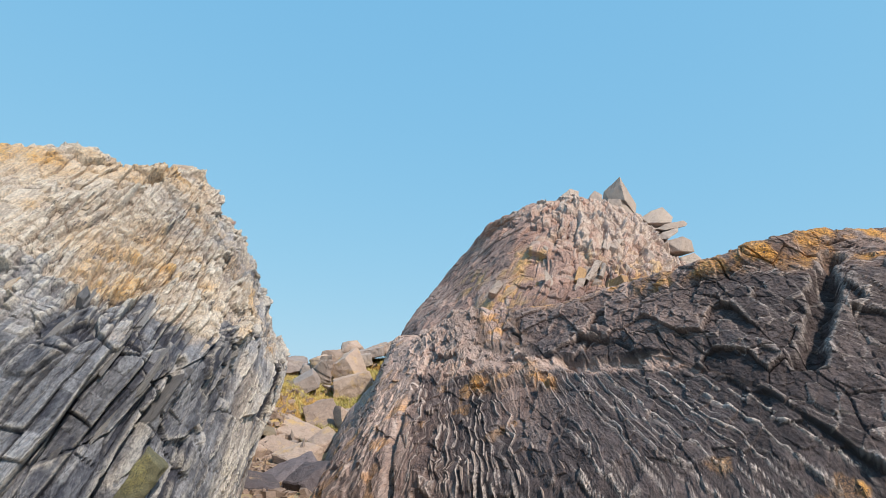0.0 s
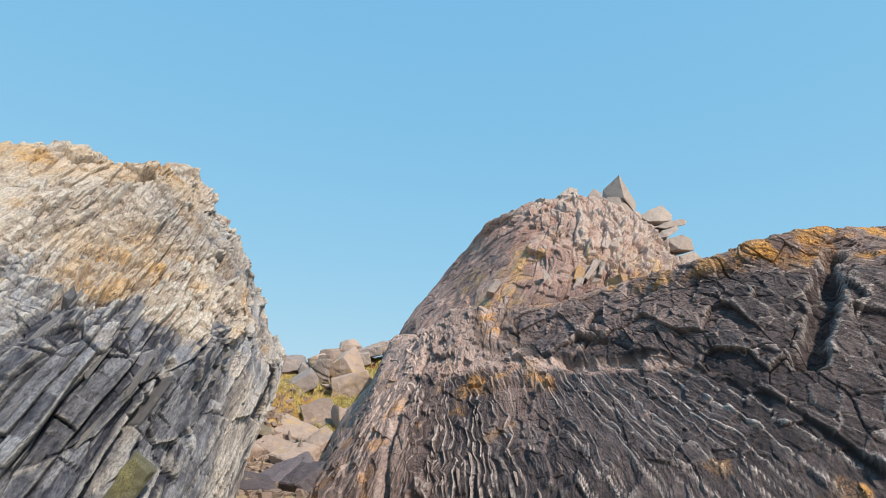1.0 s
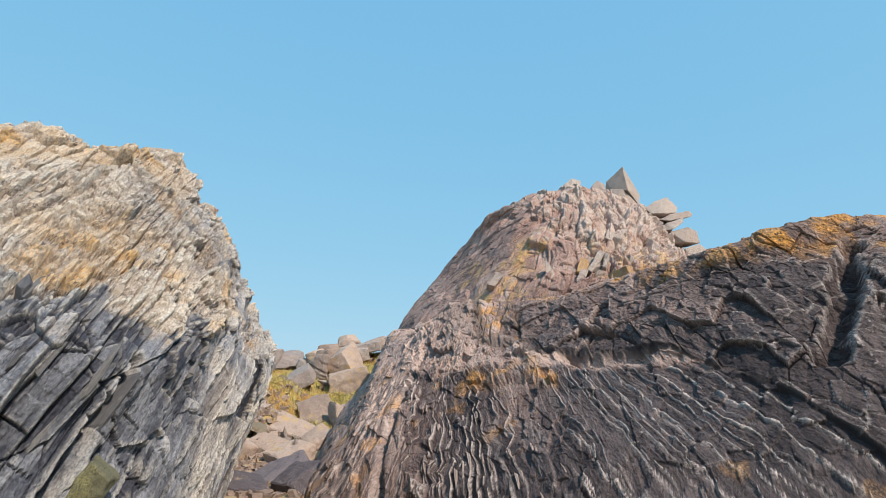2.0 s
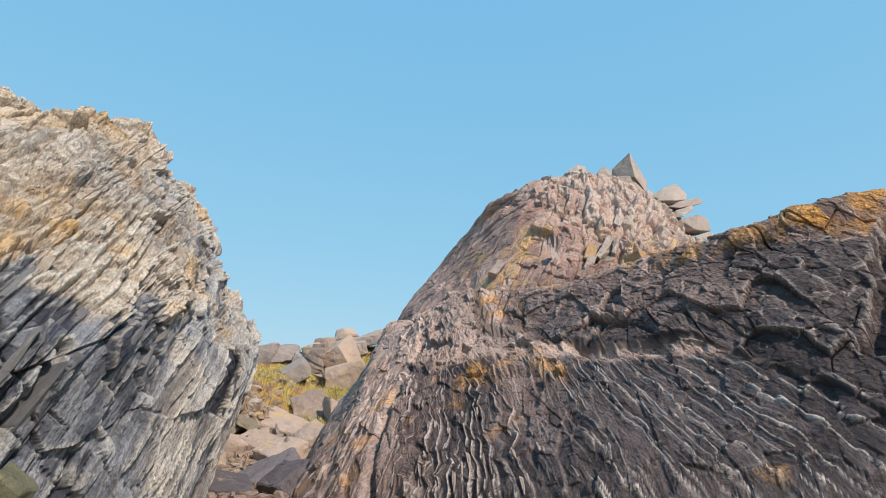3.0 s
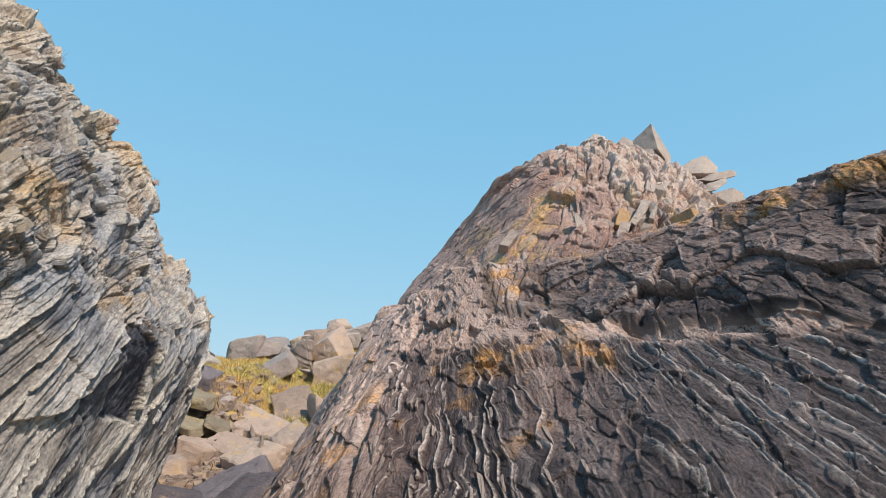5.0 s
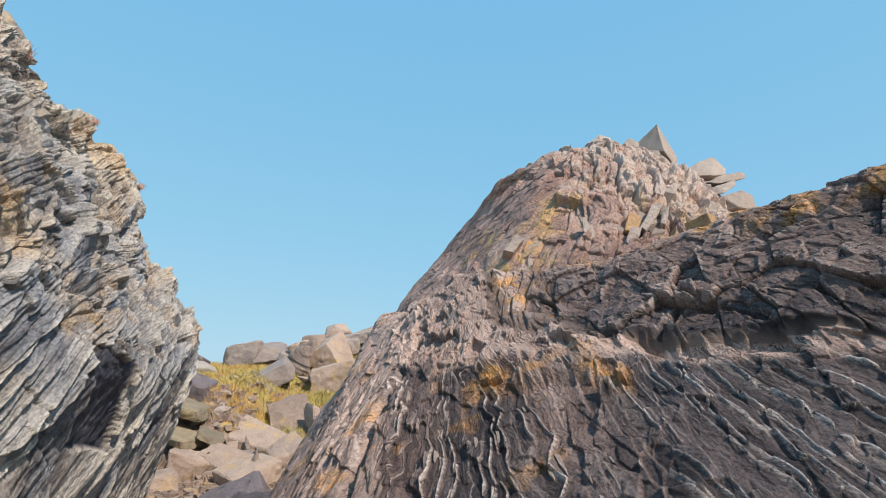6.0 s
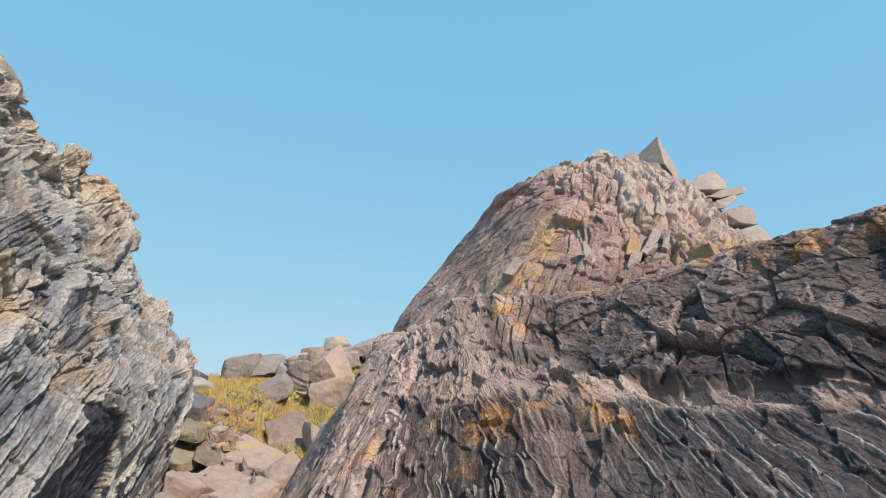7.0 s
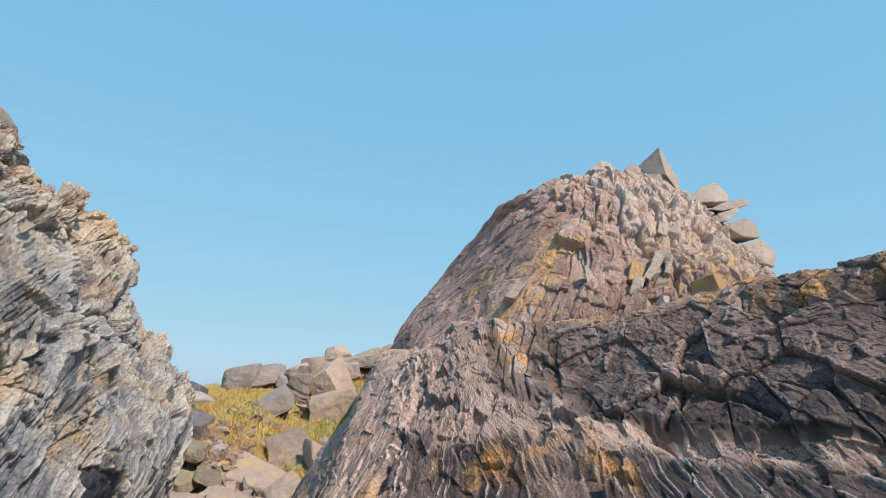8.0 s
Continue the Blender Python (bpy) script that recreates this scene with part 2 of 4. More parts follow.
ORANGE = (0.66, 0.32, 0.07)
OCHRE = (0.58, 0.35, 0.13)
LEFT_ROCK = cliff_material("bedded_grey_rock", (0.62, 0.545, 0.475), (0.46, 0.39, 0.34), (0.22, 0.19, 0.18), (0.345, 0.355, 0.40), (0.052, 0.056, 0.08), (0.64, 0.59, 0.53), OCHRE, banding=0.8)
RIGHT_ROCK = cliff_material("ribbed_dark_rock", (0.51, 0.375, 0.325), (0.37, 0.253, 0.22), (0.18, 0.12, 0.112), (0.162, 0.126, 0.128), (0.041, 0.032, 0.036), (0.66, 0.565, 0.53), ORANGE, banding=0.35)
PEAK_ROCK = cliff_material("pinkish_peak_rock", (0.52, 0.42, 0.37), (0.41, 0.265, 0.222), (0.215, 0.132, 0.115), (0.24, 0.19, 0.19), (0.08, 0.06, 0.064), (0.60, 0.50, 0.46), OCHRE, 0.9, 0.35)
BOULDER = stone_material("weathered_stone", (0.50, 0.385, 0.325), (0.25, 0.185, 0.155), (0.50, 0.34, 0.16), 0.14, 0.7)
GREY_BOULDER = stone_material("grey_stone", (0.46, 0.39, 0.36), (0.24, 0.195, 0.185), (0.46, 0.36, 0.22), 0.05, 1.2)
SLAB_WHITE = stone_material("whitish_stone", (0.52, 0.48, 0.45), (0.28, 0.25, 0.235), (0.5, 0.42, 0.3), 0.05, 0.6)
SLAB_OLIVE = stone_material("olive_tan_stone", (0.38, 0.315, 0.22), (0.16, 0.13, 0.10), (0.44, 0.34, 0.16), 0.12, 0.6)
SLATE_BOULDER = stone_material("dark_slate_stone", (0.2, 0.169, 0.185), (0.08, 0.068, 0.08), (0.38, 0.28, 0.196), 0.08, 1.0)
MOSSY = stone_material("mossy_stone", (0.17, 0.16, 0.10), (0.06, 0.06, 0.04), (0.22, 0.20, 0.09), 0.15, 0.5)
PEAK_BLOCK = stone_material("pale_block_stone", (0.47, 0.39, 0.345), (0.27, 0.205, 0.18), (0.48, 0.31, 0.14), 0.08, 1.0)
OCHRE_BLOCK = stone_material("ochre_block_stone", (0.48, 0.29, 0.14), (0.23, 0.15, 0.11), (0.54, 0.29, 0.09), 0.16, 0.7)
GRASS = blade_material("dry_grass", (0.40, 0.37, 0.10), (0.62, 0.50, 0.20), (0.58, 0.36, 0.12))
HEATH = blade_material("pink_heath", (0.50, 0.24, 0.24), (0.46, 0.32, 0.16), (0.55, 0.36, 0.33))

# ---- ground ----
def ground_height(x, y):
    """The beach, and the gully that climbs between the cliffs to a grassy bank."""
    right = np.interp(y, [20, 24, 27, 30.5, 35, 38, 41, 46, 60, 120], [0.1, 0.2, 0.7, 1.7, 3.1, 4.4, 5.6, 5.4, 4.4, 3.0])
    left = np.interp(y, [20, 25, 26.8, 28.6, 32, 42, 46, 60, 120], [0.1, 0.3, 0.6, 3.0, 3.6, 4.35, 4.4, 4.0, 3.0])
    w = smooth(-8.6, -6.8, x)
    base = right * w + left * (1 - w)
    wings = 0.10 * np.maximum(np.abs(x + 8) - 5, 0) * smooth(24, 36, y) * (1 - smooth(45, 90, y))
    return base + np.minimum(wings, 1.0)


def ground_at(x, y):
    p = np.stack([x, y, ground_height(x, y)], -1)
    close = np.exp(-(np.hypot(x + 5, y - 30) / 60) ** 2)
    return p[..., 2] + close * (0.3 * fbm(p, 3.0, 4, 11) + 0.12 * fbm(p, 0.7, 3, 17))


def spread(n, reach):
    t = np.linspace(-1, 1, n)
    return np.sign(t) * (np.abs(t) * 45 + np.abs(t) ** 8 * reach)


gx, gy = np.meshgrid(spread(361, 2500) - 4, spread(361, 2500) + 28, indexing="ij")
gp = np.stack([gx, gy, ground_at(gx, gy)], -1)
GROUND = stone_material("earth_and_rubble", (0.46, 0.37, 0.24), (0.26, 0.20, 0.125), (0.48, 0.31, 0.11), 0.16, 0.5)
tagged(sheet("ground", gp, GROUND, smooth_shade=True), "rubbly brown earth and beach stones between cliffs", "ground", kind="structure")

# ---- the bedded cliff on the left of the gully ----
LEFT = [
    [(-9.8, 5.6, -0.5), (-9.6, 6.3, 2), (-9.6, 7.0, 4), (-9.8, 8, 5.4), (-10, 9.0, 6.6), (-10.2, 10.8, 7.5), (-11, 16, 7.4)],
    [(-6.3, 5.8, -0.5), (-5.8, 6.6, 2), (-5.7, 7.2, 4), (-6.3, 8.3, 5.4), (-7, 9.4, 6.7), (-7.9, 11, 7.95), (-9.5, 15, 7.6)],
    [(-4.6, 6.6, -0.5), (-4.4, 7.2, 2.3), (-4.3, 7.5, 3.9), (-5.3, 9.1, 5.5), (-6.2, 10.6, 6.9), (-6.9, 12, 8.05), (-8.5, 15, 7.8)],
    [(-4, 7.6, -0.5), (-3.85, 8.1, 2.4), (-3.6, 8.4, 3.6), (-4.7, 9.9, 5.6), (-5.5, 11.3, 7), (-6.2, 12.8, 8.28), (-7.8, 16, 7.9)],
    [(-4.1, 9.2, -0.5), (-3.67, 9.3, 2.5), (-3.58, 9.9, 3.9), (-3.93, 10.9, 5.2), (-4.95, 12.2, 6.8), (-5.82, 13.9, 8.12), (-7.8, 17, 7.5)],
    [(-4.23, 11.5, -0.5), (-3.73, 11.6, 2.5), (-3.81, 12, 3.9), (-4.09, 12.8, 5.4), (-5.18, 14, 6.7), (-6.43, 15.2, 7.95), (-7.8, 18, 7.4)],
    [(-4.72, 13.4, -0.5), (-4.12, 13.2, 2.5), (-3.72, 13.4, 3.7), (-4.66, 14.3, 5), (-5.9, 15.3, 6.6), (-6.34, 16.6, 8), (-8, 19, 7.2)],
    [(-5.95, 17, -0.5), (-4.9, 16.6, 2.4), (-4.5, 16.6, 4), (-5.5, 16.7, 5.2), (-5.77, 17, 6.6), (-6.53, 18, 7.7), (-8.5, 20, 6.8)],
    [(-7.77, 21.6, -0.5), (-6.22, 20.06, 2.5), (-5.52, 19.4, 4.2), (-5.82, 18.4, 5.4), (-6.85, 18.03, 6.4), (-6.84, 19.02, 7.2), (-9, 21, 6.2)],
    [(-10.5, 24, -0.5), (-9.5, 22.5, 2.5), (-8.5, 21.5, 4), (-8.5, 21.2, 5), (-8.8, 21, 6), (-9.2, 21, 6.6), (-11, 21.5, 6.2)],
    [(-15, 24, -0.5), (-14.5, 23, 2), (-14, 22.5, 4), (-13.5, 22, 5.2), (-13, 22, 6.2), (-13, 21.8, 6.4), (-13, 21.5, 6.2)],
]
LEFT_N = np.array([1.30, 1.0, -1.0])
LEFT_N /= np.linalg.norm(LEFT_N)
LEFT_E = np.cross(LEFT_N, [0.75, -0.6, 0.3])
LEFT_E /= np.linalg.norm(LEFT_E)


def near_line(p, n, a, b):
    """Metres along the face from each point to the line from a to b."""
    a, b = np.array(a), np.array(b)
    t = np.clip(((p - a) @ (b - a)) / ((b - a) @ (b - a)), 0, 1)
    d = p - a - t[..., None] * (b - a)
    return np.linalg.norm(d - n * np.sum(d * n, axis=-1, keepdims=True), axis=-1)


def build_left():
    p = loft(LEFT, [80, 110, 100, 100, 120, 110, 110, 90, 40, 12], [50, 110, 110, 110, 90, 25])
    n = normals(p)
    if np.sum(n[..., 0]) < 0:
        n = -n
    x, y, z = p[..., 0], p[..., 1], p[..., 2]
    q = p @ LEFT_N + 0.16 * fbm(p, 2.4, 3, 21) + 0.012 * fbm(p, 0.35, 2, 27)
    s = p @ LEFT_E + 0.12 * fbm(p, 1.1, 2, 31)
    w = p @ np.cross(LEFT_N, LEFT_E)
    r1, f1, g1, j1, l1 = beds(q, s, 0.34, 1.5, 40)
    r2, f2, g2, j2, l2 = beds(q, s, 0.14, 0.26, 55)
    r3, f3, g3, j3, l3 = beds(q, s, 0.05, 0.5, 60)
    ra, ta, ea = shards(q / 0.6, s / 1.1, w / 0.9, 45)
    rb, tb, eb = shards(q / 0.24, s / 0.42, w / 0.4, 50)
    level = z + 0.35 * fbm(p, 1.3, 3, 81) + 1.0 * (r1 - 0.5) + 0.35 * (r2 - 0.5)
    zone = 1 - smooth(4.0, 4.25, level + 0.03 * (y - 8))
    # the front is bricky above and in long flat panels below; the flank is lumpy above and finely ribbed below
    sheer = smooth(5.9, 6.5, -x + 0.3 * fbm(p, 0.9, 2, 34)) * smooth(5.0, 5.7, z) * (1 - smooth(11.0, 12.0, y))
    side = smooth(9.8, 11.2, y + 0.6 * fbm(p, 1.2, 2, 83))
    low = 1 - smooth(3.5, 4.3, z + 0.3 * fbm(p, 0.9, 2, 36))
    panel = low * (1 - side)
    ribbed = low * side
    lumpy = side * (1 - low)
    brick = (1 - side) * (1 - low) * (1 - 0.85 * sheer)
    bold = 0.5 + 0.7 * smooth(-0.25, 0.4, fbm(p, 1.1, 2, 35))
    h = (0.20 * (r1 - 0.5) + 0.08 * (f1 - 0.5)) * (0.55 * brick + 0.75 * panel + 0.4 * sheer + 0.15 * side)
    h += (0.16 * (r2 - 0.5) + 0.05 * (f2 - 0.5) + 0.07 * l2 * (g2 - 0.5)) * bold * (brick + 0.22 * panel + 0.22 * lumpy + 0.10 * sheer)
    h += (0.026 * (r3 - 0.5) + 0.014 * (f3 - 0.5)) * (0.8 + 0.7 * ribbed) * (1 - 0.5 * sheer)
    h += (0.22 * (ra - 0.5) + 0.30 * ta) * (0.2 + 0.6 * lumpy + 0.25 * panel + 0.3 * brick)
    h += (0.10 * (rb - 0.5) + 0.16 * tb - 0.03 * np.exp(-(eb / 0.06) ** 2)) * (0.6 * brick + 0.75 * lumpy + 0.10 * panel)
    kr, kf, ko = ribs(q + 0.05 * fbm(p, 0.5, 2, 37), s, 0.17, 1.3, 38)
    h += ribbed * ko * (0.10 * (kf - 0.5) + 0.04 * np.exp(-((1 - kf) / 0.2) ** 2))
    h = 0.4 * h + 0.6 * blurred(h, 1)
    h -= 0.07 * (1 - 0.6 * side) * np.exp(-(j1 / 0.022) ** 2) + 0.055 * (brick + 0.4 * lumpy + 0.15 * panel) * np.exp(-(j2 / 0.014) ** 2)
    h -= 0.02 * np.exp(-(j3 / 0.008) ** 2) * smooth(-0.1, 0.2, fbm(p, 0.8, 2, 39)) + 0.10 * (0.3 + 0.5 * lumpy + 0.4 * panel) * np.exp(-(ea / 0.03) ** 2)
    h += 0.16 * fbm(p, 2.6, 3, 71) + 0.022 * fbm(p, 0.22, 3, 77) + 0.16 * smooth(6.9, 7.6, z) * fbm(p, 1.3, 2, 73)
    # pits where single blocks have dropped out, one bed deep
    pit = smooth(0.90, 0.93, hashed(np.floor(r1 * 997), np.floor(r2 * 991), seed=74)) * (brick + 0.15 * panel + 0.5 * lumpy)
    h -= 0.11 * pit
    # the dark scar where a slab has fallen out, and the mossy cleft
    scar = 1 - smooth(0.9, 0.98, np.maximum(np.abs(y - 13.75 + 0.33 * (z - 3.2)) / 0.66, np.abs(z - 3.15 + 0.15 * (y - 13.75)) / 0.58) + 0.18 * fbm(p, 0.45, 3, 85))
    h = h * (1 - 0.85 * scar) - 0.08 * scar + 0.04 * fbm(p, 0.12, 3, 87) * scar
    close = np.linalg.norm(p - np.array([-3.95, 7.9, 2.6]), axis=-1) < 2.2
    cleft = np.where(close, near_line(p, n, (-3.7, 8.3, 3.5), (-4.2, 7.5, 1.7)), 9.0)
    h -= 0.55 * np.exp(-(cleft / (0.06 + 0.06 * (1 - smooth(1.8, 3.0, z)))) ** 4)
    out = p + n * h[..., None]
    veil = smooth(-0.25, 0.3, fbm(p, 0.8, 3, 86))
    flank = side * (1 - smooth(6.2, 7.4, z + 0.6 * fbm(p, 1.3, 2, 84)))
    dark_bed = smooth(0.80, 0.86, r1) * (1 - smooth(5.3, 6.0, z))
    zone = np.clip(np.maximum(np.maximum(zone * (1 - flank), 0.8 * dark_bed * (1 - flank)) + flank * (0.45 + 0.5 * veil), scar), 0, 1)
    tone = (0.30 * r1 + 0.45 * r2 + 0.12 * r3 + 0.13 * rb) * (1 - flank) + flank * (0.30 * ra + 0.26 * rb + 0.16 * r3 + 0.32 + 0.25 * ribbed * ko)
    tone = tone * (1 - 0.8 * ribbed * flank) + ribbed * flank * (0.8 * (0.08 + 0.62 * kr + 0.25 * r3))
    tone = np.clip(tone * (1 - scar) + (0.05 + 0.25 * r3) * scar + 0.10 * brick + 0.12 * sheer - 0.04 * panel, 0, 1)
    patch = smooth(-0.1, 0.35, fbm(p, 0.8, 3, 91))
    crust = (0.2 + 0.8 * r2) * patch * smooth(3.9, 4.2, level) * (1 - 0.75 * smooth(4.9, 5.8, level)) * (1 - 0.6 * side) + 0.35 * smooth(0.15, 0.4, fbm(p, 1.5, 2, 93)) * smooth(6.4, 7.2, z) + 0.95 * sheer * smooth(0.0, 0.3, fbm(p, 1.1, 2, 95)) + 0.35 * lumpy * smooth(0.05, 0.4, fbm(p, 0.7, 3, 96))
    crest = (0.6 * edge_highlights(h, 4, 0.008, 0.045) + 0.4 * ribbed * ko * np.exp(-((1 - kf) / 0.3) ** 2)) * (1 - scar) * (1 - 0.3 * panel)
    bed = out @ np.stack([LEFT_E, LEFT_N, np.cross(LEFT_N, LEFT_E)], -1) + 0.06 * fbm(p, 1.2, 2, 97)[..., None]
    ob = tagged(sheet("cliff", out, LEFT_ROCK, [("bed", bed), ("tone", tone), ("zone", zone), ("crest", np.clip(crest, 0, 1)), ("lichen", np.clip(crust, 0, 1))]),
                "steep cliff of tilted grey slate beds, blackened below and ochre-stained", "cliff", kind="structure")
    return ob, out, n


left_cliff, left_points, left_out = build_left()

# ---- the dark ribbed buttress on the right ----
RIGHT = [
    [(-5.6, 27.0, -0.5), (-4.9, 27.0, 1.2), (-4.15, 27.5, 2.6), (-3.35, 29, 3.8), (-3.0, 31.0, 4.9), (-2.9, 34.0, 6.0), (-1.5, 37, 6.0)],
    [(-4.6, 20.5, -0.5), (-3.8, 20.5, 1.0), (-3.0, 21.0, 2.2), (-2.6, 22.4, 3.4), (-2.3, 24.5, 4.6), (-2.0, 28.0, 5.9), (-0.5, 33, 6.0)],
    [(-4.0, 17.2, -0.5), (-3.1, 17.4, 0.9), (-2.3, 18.2, 2.0), (-1.8, 19.6, 3.1), (-1.4, 21.6, 4.3), (-1.0, 24.5, 5.5), (0.0, 30, 5.6)],
    [(-2.6, 15.2, -0.5), (-1.9, 15.4, 1.0), (-1.2, 16.2, 2.2), (-0.8, 18.0, 3.3), (-0.5, 20.4, 4.6), (-0.2, 23.0, 5.9), (0.6, 29, 6.0)],
    [(-0.6, 13.6, -0.5), (-0.2, 14.2, 1.2), (0.3, 15.6, 2.6), (0.6, 17.4, 3.7), (0.7, 19.6, 4.9), (0.7, 22.6, 6.2), (1.5, 28, 6.2)],
    [(1.0, 12.4, -0.5), (1.4, 13.0, 1.4), (1.9, 14.3, 2.6), (2.2, 16.2, 3.8), (2.0, 19.0, 4.8), (2.2, 21.4, 6.1), (3.2, 27, 6.1)],
    [(2.2, 11.0, -0.5), (2.5, 12.0, 1.6), (3.0, 13.4, 2.8), (3.6, 15.4, 4.0), (3.7, 17.2, 5.0), (4.1, 19.4, 6.1), (5.5, 25, 6.2)],
    [(3.2, 10.2, -0.5), (3.5, 11.6, 1.8), (4.1, 13.2, 3.0), (4.6, 14.8, 4.3), (4.9, 16.4, 5.4), (5.6, 18.2, 6.4), (8.5, 25, 6.0)],
    [(4.5, 9.4, -0.5), (4.7, 11.2, 1.9), (5.0, 13.0, 3.3), (5.4, 14.2, 4.7), (6.2, 14.9, 5.6), (7.1, 15.8, 6.5), (11, 24, 5.6)],
    [(6.2, 8.6, -0.5), (6.3, 10.4, 2.1), (6.6, 12.0, 3.8), (7.2, 13.0, 5.1), (7.7, 13.8, 5.95), (8.4, 14.9, 6.85), (13, 23, 5.5)],
    [(8.2, 8.0, -0.5), (8.3, 9.8, 2.3), (8.6, 11.4, 4.0), (9.0, 12.6, 5.5), (9.5, 13.8, 6.4), (10.2, 15.2, 7.25), (15, 23, 5.8)],
    [(13, 6.5, -0.5), (13, 8.6, 2.4), (13, 10.4, 4.4), (13, 12.0, 6.0), (13, 13.6, 6.7), (13.2, 15.6, 7.3), (18, 23, 6.0)],
    [(22, 5.5, -0.5), (22, 8.0, 2.4), (22, 10.0, 4.6), (22, 12.0, 6.2), (22, 14.0, 7.0), (22, 16, 7.4), (24, 23, 6.4)],
]
PEAK_N = np.array([-0.84, -0.12, 0.53])
PEAK_N /= np.linalg.norm(PEAK_N)
PEAK_E = np.cross(PEAK_N, [0.0, 1.0, -0.3])
PEAK_E /= np.linalg.norm(PEAK_E)
FAN = np.array([0.7, 22.5, 6.6])
FAN_UP = np.array([0.0, -0.22, 0.975])


def build_right():
    p = loft(RIGHT, [24, 70, 90, 110, 110, 110, 110, 110, 100, 80, 50, 8], [36, 150, 150, 130, 100, 16])
    n = normals(p)
    if np.sum(n[..., 1]) > 0:
        n = -n
    x, y, z = p[..., 0], p[..., 1], p[..., 2]
    d = p - FAN
    up = d @ FAN_UP
    r = np.hypot(d[..., 0], up)
    # the parts of the face
    foot = np.interp(x, [1.6, 5.2, 6.0, 7.0, 9.0], [4.0, 4.05, 3.3, 2.0, -1.0])
    massive = smooth(-0.05, 0.08, z - foot + 0.22 * fbm(p, 1.2, 3, 123)) * smooth(2.1, 2.7, x + 0.4 * fbm(p, 1.0, 2, 124))
    nose = 1 - smooth(-1.15, -0.75, x + 0.1 * (z - 2.3) + 0.25 * fbm(p, 0.9, 2, 125))
    slabby = smooth(4.3, 4.7, z + 0.3 * fbm(p, 0.9, 2, 139)) * smooth(1.1, 1.5, x + 0.2 * fbm(p, 0.9, 2, 140)) * (1 - massive)
    hump = smooth(3.55, 3.75, z + 0.25 * fbm(p, 0.8, 2, 126)) * (1 - slabby) * (1 - massive) * (1 - nose)
    ribbed = (1 - massive) * (1 - slabby) * (1 - hump) * (1 - nose)
    # folded beds that fan out below the hinge, kinked in zigzags
    theta = np.arctan2(d[..., 0] + 0.10 * fbm(p, 1.6, 2, 119), -up + 0.55 + 2.0 * smooth(0.3, 3.2, x)) + 0.08 * fbm(p, 1.6, 2, 117) / (1 + r)
    s_fan = r + 0.2 * fbm(p, 1.1, 2, 131)
    phase = s_fan / 0.44 + 0.7 * fbm(p, 0.9, 2, 143)
    zigzag = 2 * np.abs(2 * (phase - np.floor(phase + 0.5))) - 1
    rf, tf, ef = shards(theta * 6.0 / 0.9, s_fan / 0.8, y / 1.2, 121)
    q_fan = theta * 6.0 + (1 - 0.6 * nose) * (1 - 0.6 * smooth(1.8, 3.0, x)) * (0.30 * (rf - 0.5) + 0.30 * tf) + 0.03 * ribbed * fbm(p, 0.3, 2, 127)
    q_fan = q_fan + (0.01 + 0.085 * smooth(0.0, 0.2, fbm(p, 1.1, 2, 147))) * zigzag * ribbed * (1 - 0.6 * smooth(1.9, 3.0, x))
    a1, b1, c1 = ribs(q_fan, s_fan, 0.40, 1.6, 150)
    a2, b2, c2 = ribs(q_fan + 0.11, s_fan, 0.19, 0.9, 154)
    ff, fg, fo = ribs(q_fan, s_fan, 0.09, 0.7, 158)
    rb, tb, eb = shards((d[..., 0] + 0.3 * up) / 0.42, (up - 0.3 * d[..., 0]) / 0.42, y / 0.8, 165)
    rc, tc, ec = shards((d[..., 0] + 0.3 * up) / 0.19, (up - 0.3 * d[..., 0]) / 0.17, y / 0.3, 168)
    c1, c2 = c1 * smooth(1.0, 2.5, r), c2 * smooth(1.8, 3.6, r)
    plain = smooth(0.0, 0.35, fbm(p, 1.3, 3, 167) + 0.35 * smooth(3.0, 5.0, x) - 0.2)
    show = 1 - 0.75 * plain
    saw1, lip1 = b1 - 0.5, np.exp(-((1 - b1) * 0.40 / 0.042) ** 2)
    saw2, lip2 = b2 - 0.5, np.exp(-((1 - b2) * 0.19 / 0.036) ** 2)
    # to the right the ribs thin out to single pale veins on a plain face
    right = smooth(1.9, 3.0, x)
    v1, vf, vo = ribs(q_fan + 0.10 * (rb - 0.5) + 0.08 * fbm(p, 0.6, 3, 148), s_fan, 0.30, 0.8, 162)
    vein = right * ribbed * vo * np.exp(-((1 - vf) * 0.30 / 0.034) ** 2)
    show = show * (1 - 0.55 * right)
    hr = ribbed * 0.045 * vein + ribbed * (show * (0.06 * saw1 * (0.2 + 0.8 * c1) + 0.065 * lip1 * c1 + 0.025 * saw2 * c2 + 0.035 * lip2 * c2) + 0.06 * (rb - 0.5) + 0.07 * tb + 0.03 * (rc - 0.5) + 0.03 * tc)
    # the hump and the nose: thin even beds
    hr += hump * (0.02 * saw2 * c2 + 0.09 * (rb - 0.5) + 0.13 * tb + 0.04 * (rc - 0.5) + 0.07 * tc)
    hr += nose * (0.06 * saw1 * c1 + 0.03 * saw2 * c2 + 0.035 * (fg - 0.5) * fo + 0.06 * (rb - 0.5) + 0.05 * tb)
    # the slabs that dip the other way, below the peak
    qs = p @ PEAK_N + 0.08 * fbm(p, 1.5, 2, 135)
    ss = p @ PEAK_E + 0.2 * fbm(p, 1.0, 2, 137)
    d1, d2, d3, d4, d5 = beds(qs, ss, 0.24, 1.3, 145)
    hr += slabby * (0.20 * (d1 - 0.5) + 0.10 * (d2 - 0.5) - 0.06 * np.exp(-(d4 / 0.025) ** 2) + 0.03 * tc)
